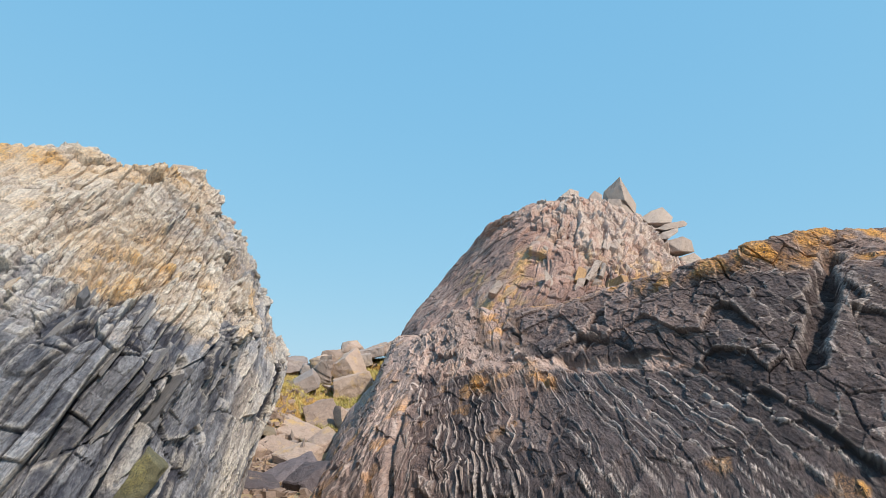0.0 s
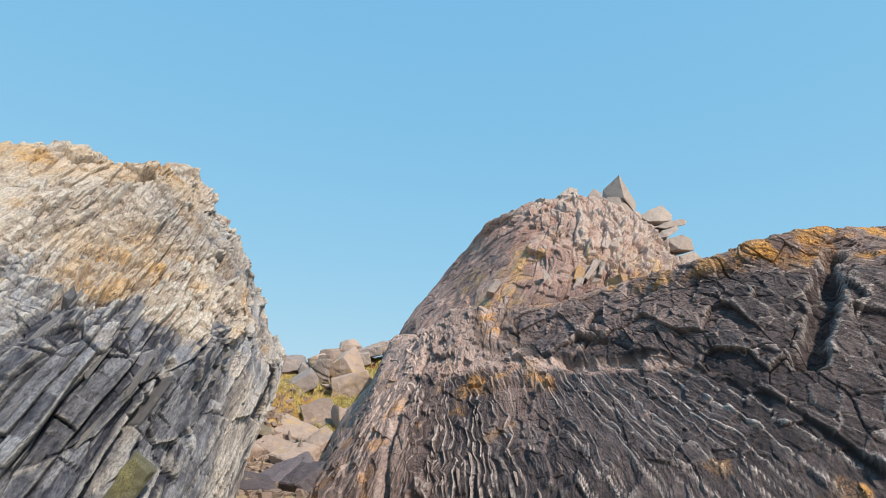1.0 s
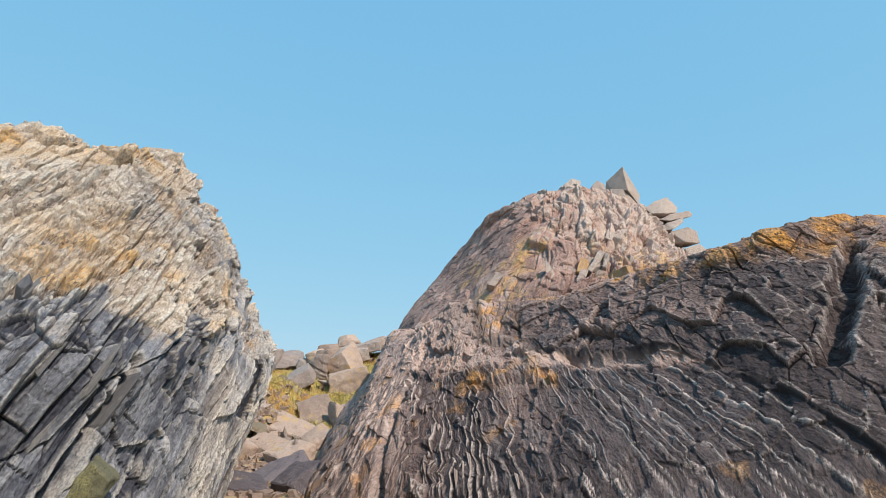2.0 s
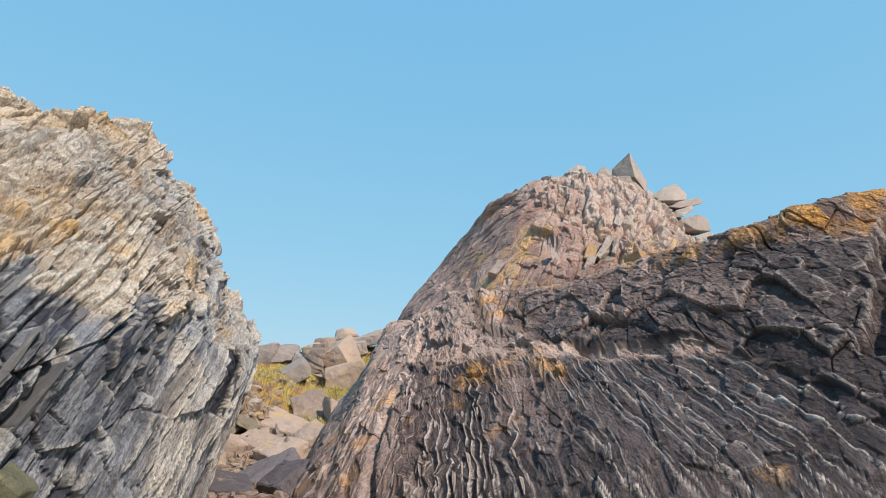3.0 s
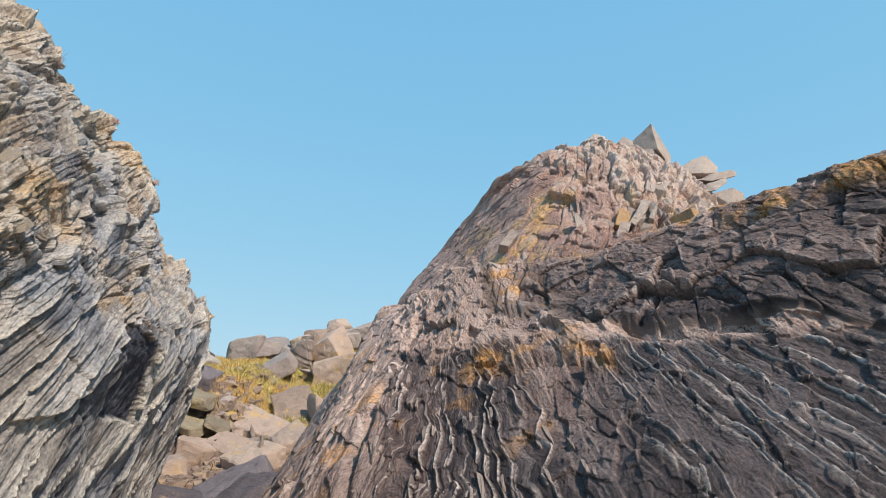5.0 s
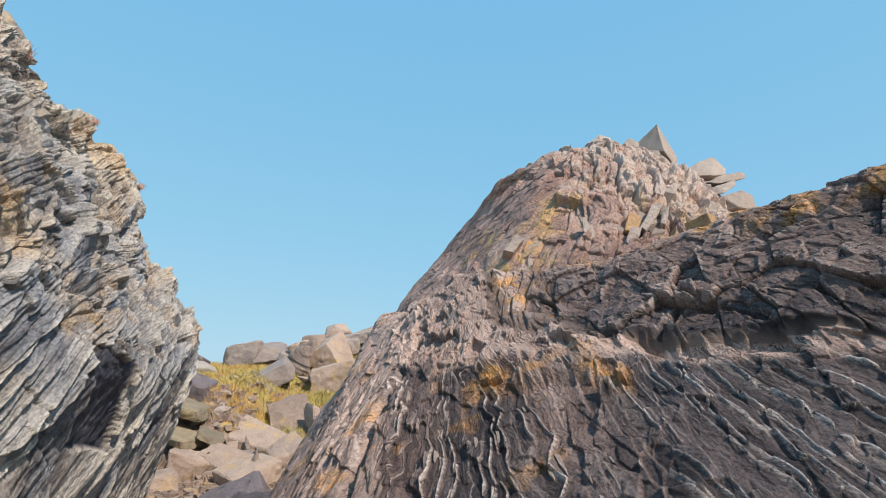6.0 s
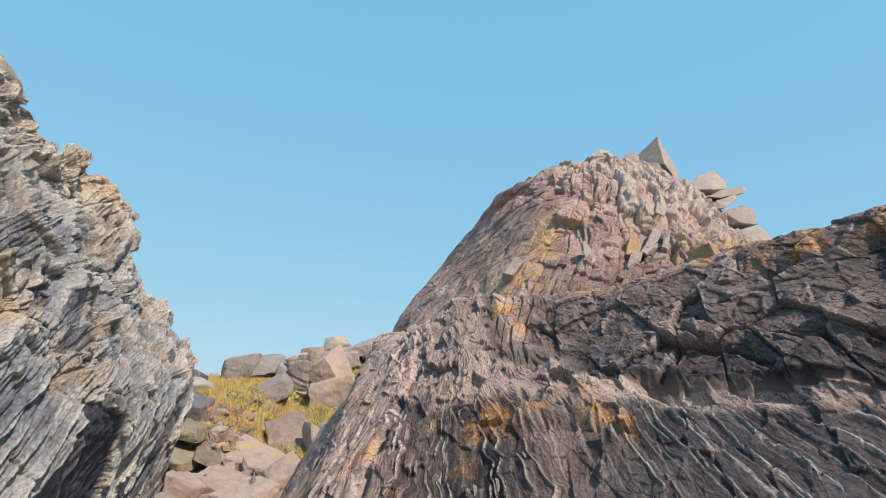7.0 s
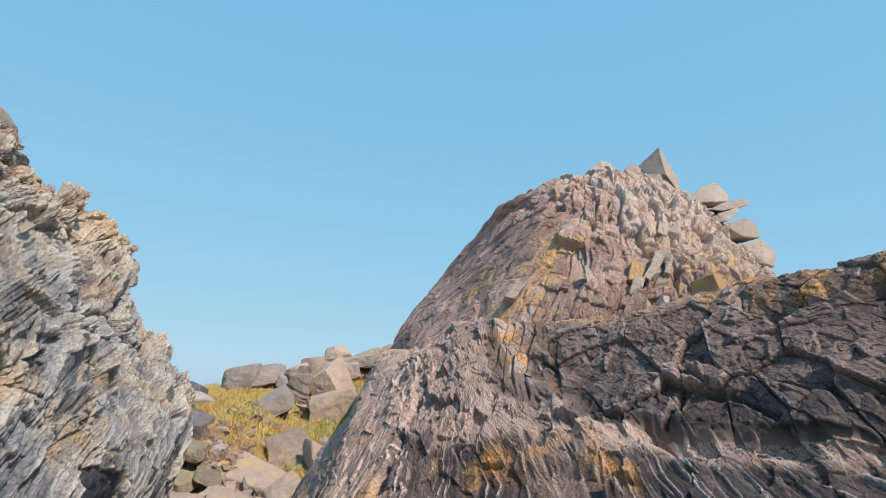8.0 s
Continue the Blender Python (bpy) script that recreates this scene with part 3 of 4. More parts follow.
    # massive blocks over an undercut
    flat_n = np.array([0.45, -0.3, 0.84])
    q_flat = p @ flat_n + 0.08 * fbm(p, 1.0, 2, 122)
    s_flat = x * 0.9 + y * 0.45 + 0.3 * z + 0.1 * fbm(p, 1.2, 2, 133)
    w_flat = y * 0.9 - x * 0.4
    m1, u1, k1 = shards(q_flat / 0.9, s_flat / 1.15, w_flat / 1.1, 170)
    m2, u2, k2 = shards(q_flat / 0.42, s_flat / 0.5, w_flat / 0.5, 180)
    top = smooth(5.5, 6.1, z)
    hb = 0.17 * (m1 - 0.5) * (1 - 0.85 * top) + 0.13 * u1 * (1 - 0.55 * top) + 0.06 * (m2 - 0.5) + 0.05 * u2 + 0.03 * (rc - 0.5) + 0.10 - 0.06 * top
    hb -= 0.015 * np.exp(-(k2 / 0.03) ** 2)
    h = hr + hb * massive
    h = 0.5 * h + 0.5 * blurred(h, 1) + 0.12 * (1 - 0.4 * top) * fbm(p, 2.2, 3, 191) + 0.022 * fbm(p, 0.25, 3, 197) + massive * (0.03 * tc + 0.02 * fbm(p, 0.1, 2, 198)) - 0.08 * massive * np.exp(-(k1 / 0.016) ** 2)
    under = np.exp(-((z - foot + 0.22 * fbm(p, 1.2, 3, 123) + 0.13) / 0.10) ** 2) * smooth(2.8, 3.4, x) * (1 - smooth(5.6, 6.2, x)) * smooth(-0.3, 0.2, fbm(p, 0.9, 2, 129))
    h -= 0.16 * under * (0.5 + m2)
    for a, b, wide in (((4.08, 16.18, 4.72), (4.66, 14.49, 4.17), 0.05), ((4.8, 15.99, 5.13), (5.91, 15.03, 5.47), 0.035), ((3.5, 15.5, 4.05), (4.3, 16.3, 4.9), 0.04)):
        h -= 0.16 * np.exp(-((near_line(p, n, a, b) + 0.08 * fbm(p, 0.5, 2, 208)) / wide) ** 2)
    span = smooth(-0.1, 0.6, x) * (1 - smooth(2.6, 3.6, x))
    h += 0.15 * span * smooth(3.3, 3.5, z + 0.3 * fbm(p, 0.8, 2, 205) + 0.35 * (rb - 0.5)) * (1 - massive)
    # the cleft beside the nose, and a dark fissure down through the blocks
    cleft = np.where((x < 0.4) & (x > -2.6), near_line(p, n, (-0.54, 20.0, 4.4), (-1.35, 14.7, 0.8)), 9.0) + 0.12 * fbm(p, 0.7, 2, 206)
    h -= 0.35 * np.exp(-(cleft / 0.10) ** 2)
    fissure = np.where((x > 6) & (x < 10.5), near_line(p, n, (9.5, 13.8, 6.2), (7.2, 11.6, 3.7)), 9.0) + 0.22 * fbm(p, 0.6, 3, 209)
    h -= 0.5 * np.exp(-(fissure / 0.22) ** 4)
    out = p + n * h[..., None]
    tone = ribbed * (0.25 * a1 + 0.3 * a2 + 0.25 * rb) + hump * (0.40 + 0.2 * a2 + 0.2 * ff + 0.3 * rb) + nose * (0.36 + 0.25 * a2 + 0.15 * ff + 0.2 * a1) + slabby * (0.15 + 0.7 * d1) + massive * (0.35 * m1 + 0.25 * m2 + 0.15 * rc)
    seam = massive * smooth(0.45, 0.6, m2) * np.exp(-(k2 / 0.05) ** 2) * smooth(5.0, 6.5, x)
    # proud edges get a paler colour in place of highlights
    proud_edge = edge_highlights(h, 5, 0.012, 0.06)
    rim = ribbed * show * np.clip(1.2 * lip1 * c1 + 1.0 * lip2 * c2 * smooth(0.3, 0.5, a2), 0, 1) + (0.35 * hump + 0.45 * nose) * lip2 * c2
    crest = np.clip(rim + 1.1 * vein + 0.5 * seam + (0.45 * ribbed + 0.35 * massive + 0.45 * slabby + 0.35 * hump + 0.3 * nose) * proud_edge, 0, 1) * (0.7 + 0.3 * smooth(-0.3, 0.3, fbm(p, 0.5, 3, 199)))
    height = z + 0.45 * fbm(p, 1.4, 3, 201)
    tan_ribs = np.exp(-((x - 1.9 + 0.5 * fbm(p, 0.9, 2, 207)) / 0.7) ** 2) * smooth(2.0, 2.8, height)
    zone = ribbed * (1 - 0.55 * tan_ribs) * (1 - 0.35 * (1 - smooth(-0.6, 0.6, x))) + nose * 0.5 * (1 - smooth(1.4, 3.0, height)) + massive * (0.95 - 0.38 * smooth(4.2, 4.8, height) * (1 - smooth(5.4, 7.0, x)) - 0.35 * smooth(5.6, 6.2, height)) + 0.15 * slabby * smooth(-0.2, 0.2, fbm(p, 0.7, 3, 202)) + 0.2 * hump * smooth(0, 0.3, fbm(p, 0.8, 2, 204))
    shelf = smooth(5.75, 6.25, height) * smooth(2.2, 3.0, x)
    ledge = np.exp(-((height - 3.55) / 0.22) ** 2) * span * (1 - massive)
    crust = smooth(-0.15, 0.25, fbm(p, 0.6, 3, 211)) * np.clip(0.85 * shelf + 1.0 * ledge * (0.4 + 0.6 * a2), 0, 1) + 0.9 * smooth(0.40, 0.5, fbm(p, 0.55, 3, 215)) * ribbed * (0.25 + 0.75 * proud_edge) + 0.75 * slabby * smooth(0.0, 0.3, fbm(p, 0.55, 3, 217)) + 0.5 * nose * smooth(0.15, 0.4, fbm(p, 0.6, 3, 219))
    mild = np.clip(massive + slabby, 0, 1)
    flat_e = np.cross(flat_n, [0.3, 0.9, 0.2])
    fan = np.stack([s_fan, q_fan, y + 0.8 * h], -1)
    bed = fan * (1 - mild)[..., None] + (out @ np.stack([flat_e, flat_n, np.cross(flat_n, flat_e)], -1)) * massive[..., None] + (out @ np.stack([PEAK_E, PEAK_N, np.cross(PEAK_N, PEAK_E)], -1)) * (mild - massive)[..., None]
    ob = tagged(sheet("buttress", out, RIGHT_ROCK, [("bed", bed), ("tone", tone), ("zone", np.clip(zone, 0, 1)), ("crest", crest), ("lichen", np.clip(crust, 0, 1))]),
                "dark rock buttress with ribs of folded slate fanning out and orange lichen along its shelf", "cliff", kind="structure")
    return ob, out, n, massive


right_cliff, right_points, right_out, right_massive = build_right()

# ---- the jagged peak above the buttress ----
PEAK = [
    [(-1.5, 45, 4), (-2.3, 42, 6.5), (-1.8, 41.5, 8.6), (-0.6, 41.5, 10.5), (1.2, 41, 12), (4, 41, 13), (9, 43, 12)],
    [(-3.4, 35, 4), (-2.6, 36.5, 6.6), (-1.7, 38, 8.6), (0.0, 38, 10.4), (1.7, 37, 12.5), (3.6, 35, 13.5), (8, 41, 12)],
    [(-1.8, 27, 4), (-1.3, 28.5, 6), (0.1, 31.5, 8.3), (1.4, 33.5, 10.4), (3.0, 33.8, 12.5), (4.6, 32.8, 13.5), (8, 39, 12)],
    [(1.0, 22.2, 4.2), (1.4, 23.0, 6.2), (2.4, 24.6, 8.2), (3.4, 26.4, 10.3), (4.4, 29.4, 12.3), (5.9, 32, 13.9), (9, 38, 12)],
    [(3.2, 20.4, 4.6), (3.5, 21.0, 6.4), (4.2, 22.6, 8.1), (5.3, 25.0, 10.2), (6.5, 28.6, 12.4), (7.6, 32, 14.1), (10, 38, 12)],
    [(5.2, 20.0, 5.0), (5.4, 20.6, 6.6), (6.2, 22.6, 8.2), (7.4, 25.8, 10.3), (8.6, 30.0, 12.6), (9.5, 33.0, 14.3), (11.5, 38, 12)],
    [(7.2, 20.6, 5.2), (7.6, 21.6, 6.8), (8.6, 24.0, 8.2), (9.8, 27.4, 10.1), (10.8, 31.2, 12.4), (11.2, 34.0, 13.7), (12.5, 38, 12)],
    [(9.6, 22.4, 5.2), (10.2, 23.6, 6.6), (11.0, 26.0, 7.9), (11.9, 29.0, 9.4), (12.6, 31.8, 11.2), (12.9, 33.8, 12.2), (14, 38, 11)],
    [(12.0, 25, 4.5), (12.5, 26, 6.0), (13.1, 28, 7.2), (13.7, 30, 8.4), (14.2, 32, 9.4), (14.6, 34, 9.8), (15, 38, 9)],
    [(17, 32, 2), (17, 32.5, 4), (17, 33, 6), (17, 33.5, 7), (17, 34, 7.6), (17, 36, 8), (16, 40, 8)],
]
def build_peak():
    p = loft(PEAK, [10, 46, 90, 90, 90, 90, 90, 64, 14], [24, 90, 98, 98, 92, 16])
    n = normals(p)
    if np.sum(n[..., 1]) > 0:
        n = -n
    warp = 0.25 * fbm(p, 3.0, 3, 221) + 0.08 * fbm(p, 0.8, 2, 227)
    q = p @ PEAK_N + warp
    s = p @ PEAK_E + 0.4 * fbm(p, 2.0, 2, 231)
    w = p @ np.cross(PEAK_N, PEAK_E)
    r1, t1, e1 = shards(q / 1.0, s / 1.9, w / 1.6, 240)
    r2, t2, e2 = shards(q / 0.42, s / 0.95, w / 0.8, 250)
    r3, f3, g3, j3, l3 = beds(q, s, 0.16, 0.6, 260)
    blocky = 0.18 + 0.70 * smooth(2.5, 6.0, p[..., 0] + 0.9 * fbm(p, 2.0, 2, 233))
    blocky = blocky * (1 - 0.5 * smooth(12.8, 14.0, p[..., 2]))
    k1, a1, b1, c1, d1 = beds(q, s, 0.55, 1.7, 244)
    k2, a2, b2, c2, d2 = beds(q + 0.1 * (r1 - 0.5), s, 0.22, 0.8, 248)
    h = blocky * (0.30 * (r1 - 0.5) + 0.50 * t1 + 0.14 * (r2 - 0.5) + 0.26 * t2)
    h += (0.10 + 0.90 * blocky) * (0.38 * (k1 - 0.5) + 0.18 * (a1 - 0.5) * (0.4 + 0.6 * k1) + 0.05 * (k2 - 0.5) + 0.04 * (a2 - 0.5) + 0.2 * d1 * (b1 - 0.5))
    h -= 0.07 * blocky * np.exp(-(e1 / 0.04) ** 2) + 0.08 * (0.3 + 0.7 * blocky) * np.exp(-(c1 / 0.045) ** 2) + 0.012 * blocky * np.exp(-(j3 / 0.03) ** 2)
    h = 0.5 * h + 0.5 * blurred(h, 1)
    rc, tc, ec = shards(q / 0.28, s / 0.45, w / 0.4, 268)
    h += blocky * (0.04 * (rc - 0.5) + 0.06 * tc)
    h += 0.26 * fbm(p, 3.0, 4, 271) + 0.03 * fbm(p, 0.6, 3, 277)
    h += 0.02 * (1 - np.abs(fbm(p, 0.3, 2, 279)) * 2)
    out = p + n * h[..., None]
    z = p[..., 2] + 0.6 * fbm(p, 2.0, 3, 281)
    zone = 0.75 * (1 - smooth(5.5, 7.8, z)) * smooth(2.0, 4.0, p[..., 0]) + 0.2 * smooth(0.1, 0.5, fbm(p, 2.5, 3, 283))
    pale_side = smooth(6.5, 9.0, z) * smooth(3.0, 7.0, p[..., 0] + 0.8 * fbm(p, 2.0, 2, 285))
    tone = np.clip((0.20 * k1 + 0.15 * k2 + 0.1 * r3 + 0.08) * (1 - pale_side) + (0.25 * k1 + 0.25 * k2 + 0.1 * r3 + 0.38) * pale_side, 0, 1.3)
    crest = 0.7 * edge_highlights(h, 4, 0.03, 0.14) * (0.2 + 0.8 * pale_side)
    crust = 0.9 * smooth(0.3, 0.7, k2) * smooth(-0.2, 0.25, fbm(p, 1.2, 3, 291)) * smooth(5.4, 6.2, z) * (1 - smooth(8.4, 10.6, z)) * smooth(0.2, 1.8, p[..., 0])
    bed = out @ np.stack([PEAK_E, PEAK_N, np.cross(PEAK_N, PEAK_E)], -1) + 0.12 * fbm(p, 2.0, 2, 295)[..., None]
    ob = tagged(sheet("rock_peak", out, PEAK_ROCK, [("bed", bed), ("tone", tone), ("zone", zone), ("crest", crest), ("lichen", np.clip(crust, 0, 1))]),
                "jagged pinkish-grey rock peak with shattered blocks and ochre lichen", "peak", kind="structure")
    return ob, out, n


rock_peak, peak_points, peak_out = build_peak()


# ---- loose blocks and boulders ----
def rock_mesh(name, seed, size, facets=11, detail=4, material=None, wear=0.05, bedding=0.0, jitter=0.3):
    """An angular stone: a ball cut flat by planes, its edges a little rounded, with fine relief."""
    rng = np.random.default_rng(seed)
    bm = bmesh.new()
    bmesh.ops.create_icosphere(bm, subdivisions=detail, radius=1.0)
    v = np.array([w.co[:] for w in bm.verts])
    v /= np.linalg.norm(v, axis=1, keepdims=True)
    axes = np.concatenate([np.eye(3), -np.eye(3)]) + rng.normal(0, jitter, (6, 3))
    extra = rng.normal(0, 1, (facets, 3))
    planes = np.concatenate([axes, extra])
    planes /= np.linalg.norm(planes, axis=1, keepdims=True)
    dist = np.concatenate([rng.uniform(0.75, 0.95, 6), rng.uniform(0.82, 1.1, facets)])
    c = np.maximum(v @ planes.T, 1e-3) / dist
    k = 1.0 / max(wear, 0.01)
    rad = 1.0 / ((c ** k).sum(axis=1) ** (1.0 / k))
    p = v * rad[:, None] * np.array(size) / 2 * 1.12
    big = max(size)
    rel = 0.045 * fbm(p + seed * 3.7, big * 0.5, 3, seed) + 0.02 * fbm(p, big * 0.12, 3, seed + 5)
    if bedding:
        z = p[:, 2] + 0.03 * big * fbm(p, big * 0.5, 2, seed + 7)
        rel = rel + bedding * (hashed(np.floor(z / (0.09 * big)), seed=seed) - 0.5)
    p = p + v * (rel * big)[:, None]
    bm.verts.ensure_lookup_table()
    for w, co in zip(bm.verts, p):
        w.co = co
    me = bpy.data.meshes.new(name)
    bm.to_mesh(me)
    bm.free()
    me.polygons.foreach_set("use_smooth", np.full(len(me.polygons), False))
    if material:
        me.materials.append(material)
    return me


def hewn_mesh(name, corners, material, seed, bevel=0.05, rough=1.0):
    """A block with flat faces through the given corners, its edges broken and its faces uneven."""
    bm = bmesh.new()
    for c in corners:
        bm.verts.new(c)
    bmesh.ops.convex_hull(bm, input=bm.verts)
    bmesh.ops.dissolve_limit(bm, angle_limit=0.06, verts=bm.verts, edges=bm.edges)
    bmesh.ops.bevel(bm, geom=list(bm.edges), offset=bevel, segments=1, affect="EDGES")
    bmesh.ops.triangulate(bm, faces=bm.faces)
    for _ in range(4):
        bmesh.ops.subdivide_edges(bm, edges=[e for e in bm.edges if e.calc_length() > 0.13], cuts=1)
        bmesh.ops.triangulate(bm, faces=bm.faces)
    co = np.array([v.co[:] for v in bm.verts])
    big = float(np.ptp(co, axis=0).max())
    push = np.stack([0.035 * fbm(co + k * 17.0, 0.30 * big, 3, seed + k) + 0.025 * fbm(co + k * 9.0, 0.1 * big, 2, seed + k + 5) for k in range(3)], -1) * min(big, 1.6) * rough
    for v, d in zip(bm.verts, push):
        v.co += Vector(d)
    me = bpy.data.meshes.new(name)
    bm.to_mesh(me)
    bm.free()
    me.materials.append(material)
    return me


def boulder(seed, place, size, turn, material, label, category="boulder", bedding=0.014, facets=7, wear=0.016, jitter=0.3):
    ob = new("boulder", rock_mesh("boulder", seed, size, facets, 5 if max(size) > 1.5 else 4, material, wear, bedding, jitter))
    ob.matrix_world = pose(*place, *turn)
    return tagged(ob, label, category, "boulders in the gully")


def hewn_boulder(seed, place, size, turn, material, label, skew=0.14, bevel=0.04):
    """A block split off along flat joints: eight corners pushed about, one of them knocked off."""
    rng = random.Random(seed)
    w, d, h = size
    corners = [(a * w / 2 + rng.uniform(-skew, skew) * w, b * d / 2 + rng.uniform(-skew, skew) * d, c * h / 2 + rng.uniform(-skew, skew) * h) for a in (-1, 1) for b in (-1, 1) for c in (-1, 1)]
    corners += [(rng.uniform(-0.3, 0.3) * w, -0.55 * d, rng.uniform(-0.2, 0.3) * h), (rng.uniform(-0.3, 0.3) * w, rng.uniform(-0.3, 0.3) * d, 0.56 * h)]
    ob = new("boulder", hewn_mesh("boulder", corners, material, seed, bevel))
    ob.matrix_world = pose(*place, *turn)
    return tagged(ob, label, "boulder", "boulders in the gully")


boulder(1, (-12.2, 42, 5.15), (2.5, 1.9, 1.35), (4, -5, 8), GREY_BOULDER, "broad grey boulder resting on the grassy skyline", wear=0.06)
boulder(21, (-10.6, 42.3, 5.2), (1.6, 1.8, 1.4), (4, 15, 40), GREY_BOULDER, "grey cracked boulder leaning against a broader one", bedding=0.02)
hewn_boulder(102, (-5.35, 35.5, 3.75), (2.3, 1.7, 1.25), (4, -14, 8), BOULDER, "large pinkish angular block lying on orange grass", 0.10)
hewn_boulder(103, (-5.95, 37.3, 4.75), (1.9, 1.6, 1.9), (12, -28, -20), BOULDER, "pinkish tilted block leaning on a larger block", 0.16)
boulder(4, (-7.45, 36.4, 4.35), (1.3, 1.1, 1.9), (5, 26, 10), GREY_BOULDER, "dark striated block standing on edge", bedding=0.035)
hewn_boulder(105, (-8.2, 34.5, 3.75), (1.9, 1.5, 0.8), (14, -28, 12), GREY_BOULDER, "flat grey slab half sunk in grass", 0.12)
hewn_boulder(106, (-6.25, 30.9, 2.0), (1.9, 0.9, 1.9), (-38, -14, 16), BOULDER, "pale leaning slab below the grass slope", 0.12)
boulder(16, (-4.7, 29.8, 1.85), (1.1, 1.0, 1.0), (0, 15, 40), BOULDER, "pale rounded block beside the buttress", wear=0.08)
hewn_boulder(107, (-6.6, 28.6, 1.2), (2.3, 1.5, 0.9), (24, 20, -8), BOULDER, "long pale slab wedged across the gully", 0.14)
hewn_boulder(108, (-5.3, 27.4, 0.95), (1.5, 1.2, 1.0), (16, -18, 30), BOULDER, "tan cracked block jammed beside the buttress", 0.16)
hewn_boulder(109, (-8.25, 26.3, 0.75), (1.15, 0.9, 0.9), (6, 10, 24), BOULDER, "pale tan block below a dark hollow", 0.14)
hewn_boulder(110, (-7.2, 26.7, 0.75), (1.5, 1.1, 0.7), (18, 24, -12), BOULDER, "tan slab tilted on the rubble", 0.14)
hewn_boulder(111, (-6.0, 25.6, 0.6), (1.6, 1.2, 0.8), (14, -16, 40), BOULDER, "tan angular block in the gully mouth", 0.16)
hewn_boulder(112, (-8.6, 24.9, 0.4), (1.2, 1.0, 0.7), (4, -12, 30), BOULDER, "pale tan block at the gully's foot", 0.14)
boulder(8, (-6.5, 42, 6.35), (1.5, 1.4, 1.3), (0, 8, 30), BOULDER, "rounded brown boulder on the skyline", wear=0.05)
boulder(9, (-7.5, 41.5, 5.85), (1.3, 1.3, 1.1), (0, -12, 50), BOULDER, "brown boulder beside the skyline heap", wear=0.04)
boulder(22, (-8.45, 41.1, 5.4), (1.3, 1.3, 1.2), (0, -20, 80), BOULDER, "brown stone low on the skyline heap", wear=0.05)
boulder(30, (-9.35, 41.2, 4.95), (1.0, 1.0, 0.9), (0, 10, 20), GREY_BOULDER, "small grey stone below the skyline heap", wear=0.05)
hewn_boulder(114, (-6.9, 38.4, 4.6), (1.4, 1.2, 0.9), (8, -24, 35), BOULDER, "tan split block in the boulder heap", 0.16)
hewn_boulder(115, (-7.6, 39.6, 4.95), (1.5, 1.2, 1.1), (10, 22, 70), BOULDER, "tan angular block under the skyline heap", 0.16)
hewn_boulder(116, (-5.6, 39.4, 5.45), (1.5, 1.2, 0.9), (6, -16, 10), GREY_BOULDER, "grey block under the skyline slabs", 0.14)
hewn_boulder(117, (-5.05, 40.1, 6.0), (2.0, 1.4, 0.6), (6, -10, 5), GREY_BOULDER, "flat grey slab on top of the boulder heap", 0.10)
hewn_boulder(118, (-4.5, 41.2, 6.4), (1.5, 1.2, 0.55), (3, -20, 25), BOULDER, "tan slab leaning at the top of the heap", 0.12)
hewn_boulder(119, (-3.6, 41, 6.5), (1.4, 1.2, 0.7), (3, -24, 5), BOULDER, "small tan slab tilted on the skyline", 0.12)
boulder(14, (-10.95, 33, 4.0), (1.1, 1.0, 0.9), (0, 22, 30), SLAB_WHITE, "small whitish stone on the bank", bedding=0.02)
boulder(25, (-12.0, 35, 4.4), (1.0, 0.9, 0.8), (0, 12, 70), SLATE_BOULDER, "small dark stone at the edge of the bank")
hewn_boulder(120, (-9.55, 28.8, 3.35), (1.7, 1.3, 0.75), (10, 22, 10), SLATE_BOULDER, "dark slate slab jutting from the bank", 0.12)
hewn_boulder(121, (-9.1, 27.75, 2.6), (1.5, 1.5, 0.4), (8, 16, 5), SLAB_OLIVE, "olive-tan ledge stone jutting over a hollow", 0.10)
hewn_boulder(122, (-9.0, 27.2, 1.75), (1.4, 1.5, 0.35), (4, 20, -15), SLAB_OLIVE, "dark overhanging ledge stone in the bank", 0.12)
hewn_boulder(123, (-8.0, 27.5, 1.65), (0.9, 1.2, 0.3), (10, 24, 25), SLAB_OLIVE, "olive-tan ledge stone under crumbling earth", 0.12)
hewn_boulder(124, (-5.5, 22.4, 0.1), (2.2, 1.6, 1.0), (14, -20, 20), SLATE_BOULDER, "dark slate slab sloping out of the gully", 0.12)
hewn_boulder(125, (-4.25, 19.9, 0.4), (1.5, 1.2, 0.9), (-8, -22, 60), SLATE_BOULDER, "dark jointed slate block at the buttress foot", 0.14)
hewn_boulder(126, (-5.9, 19.6, 0.2), (1.6, 1.3, 0.8), (12, -10, 110), SLATE_BOULDER, "dark slate slab lying against another", 0.14)

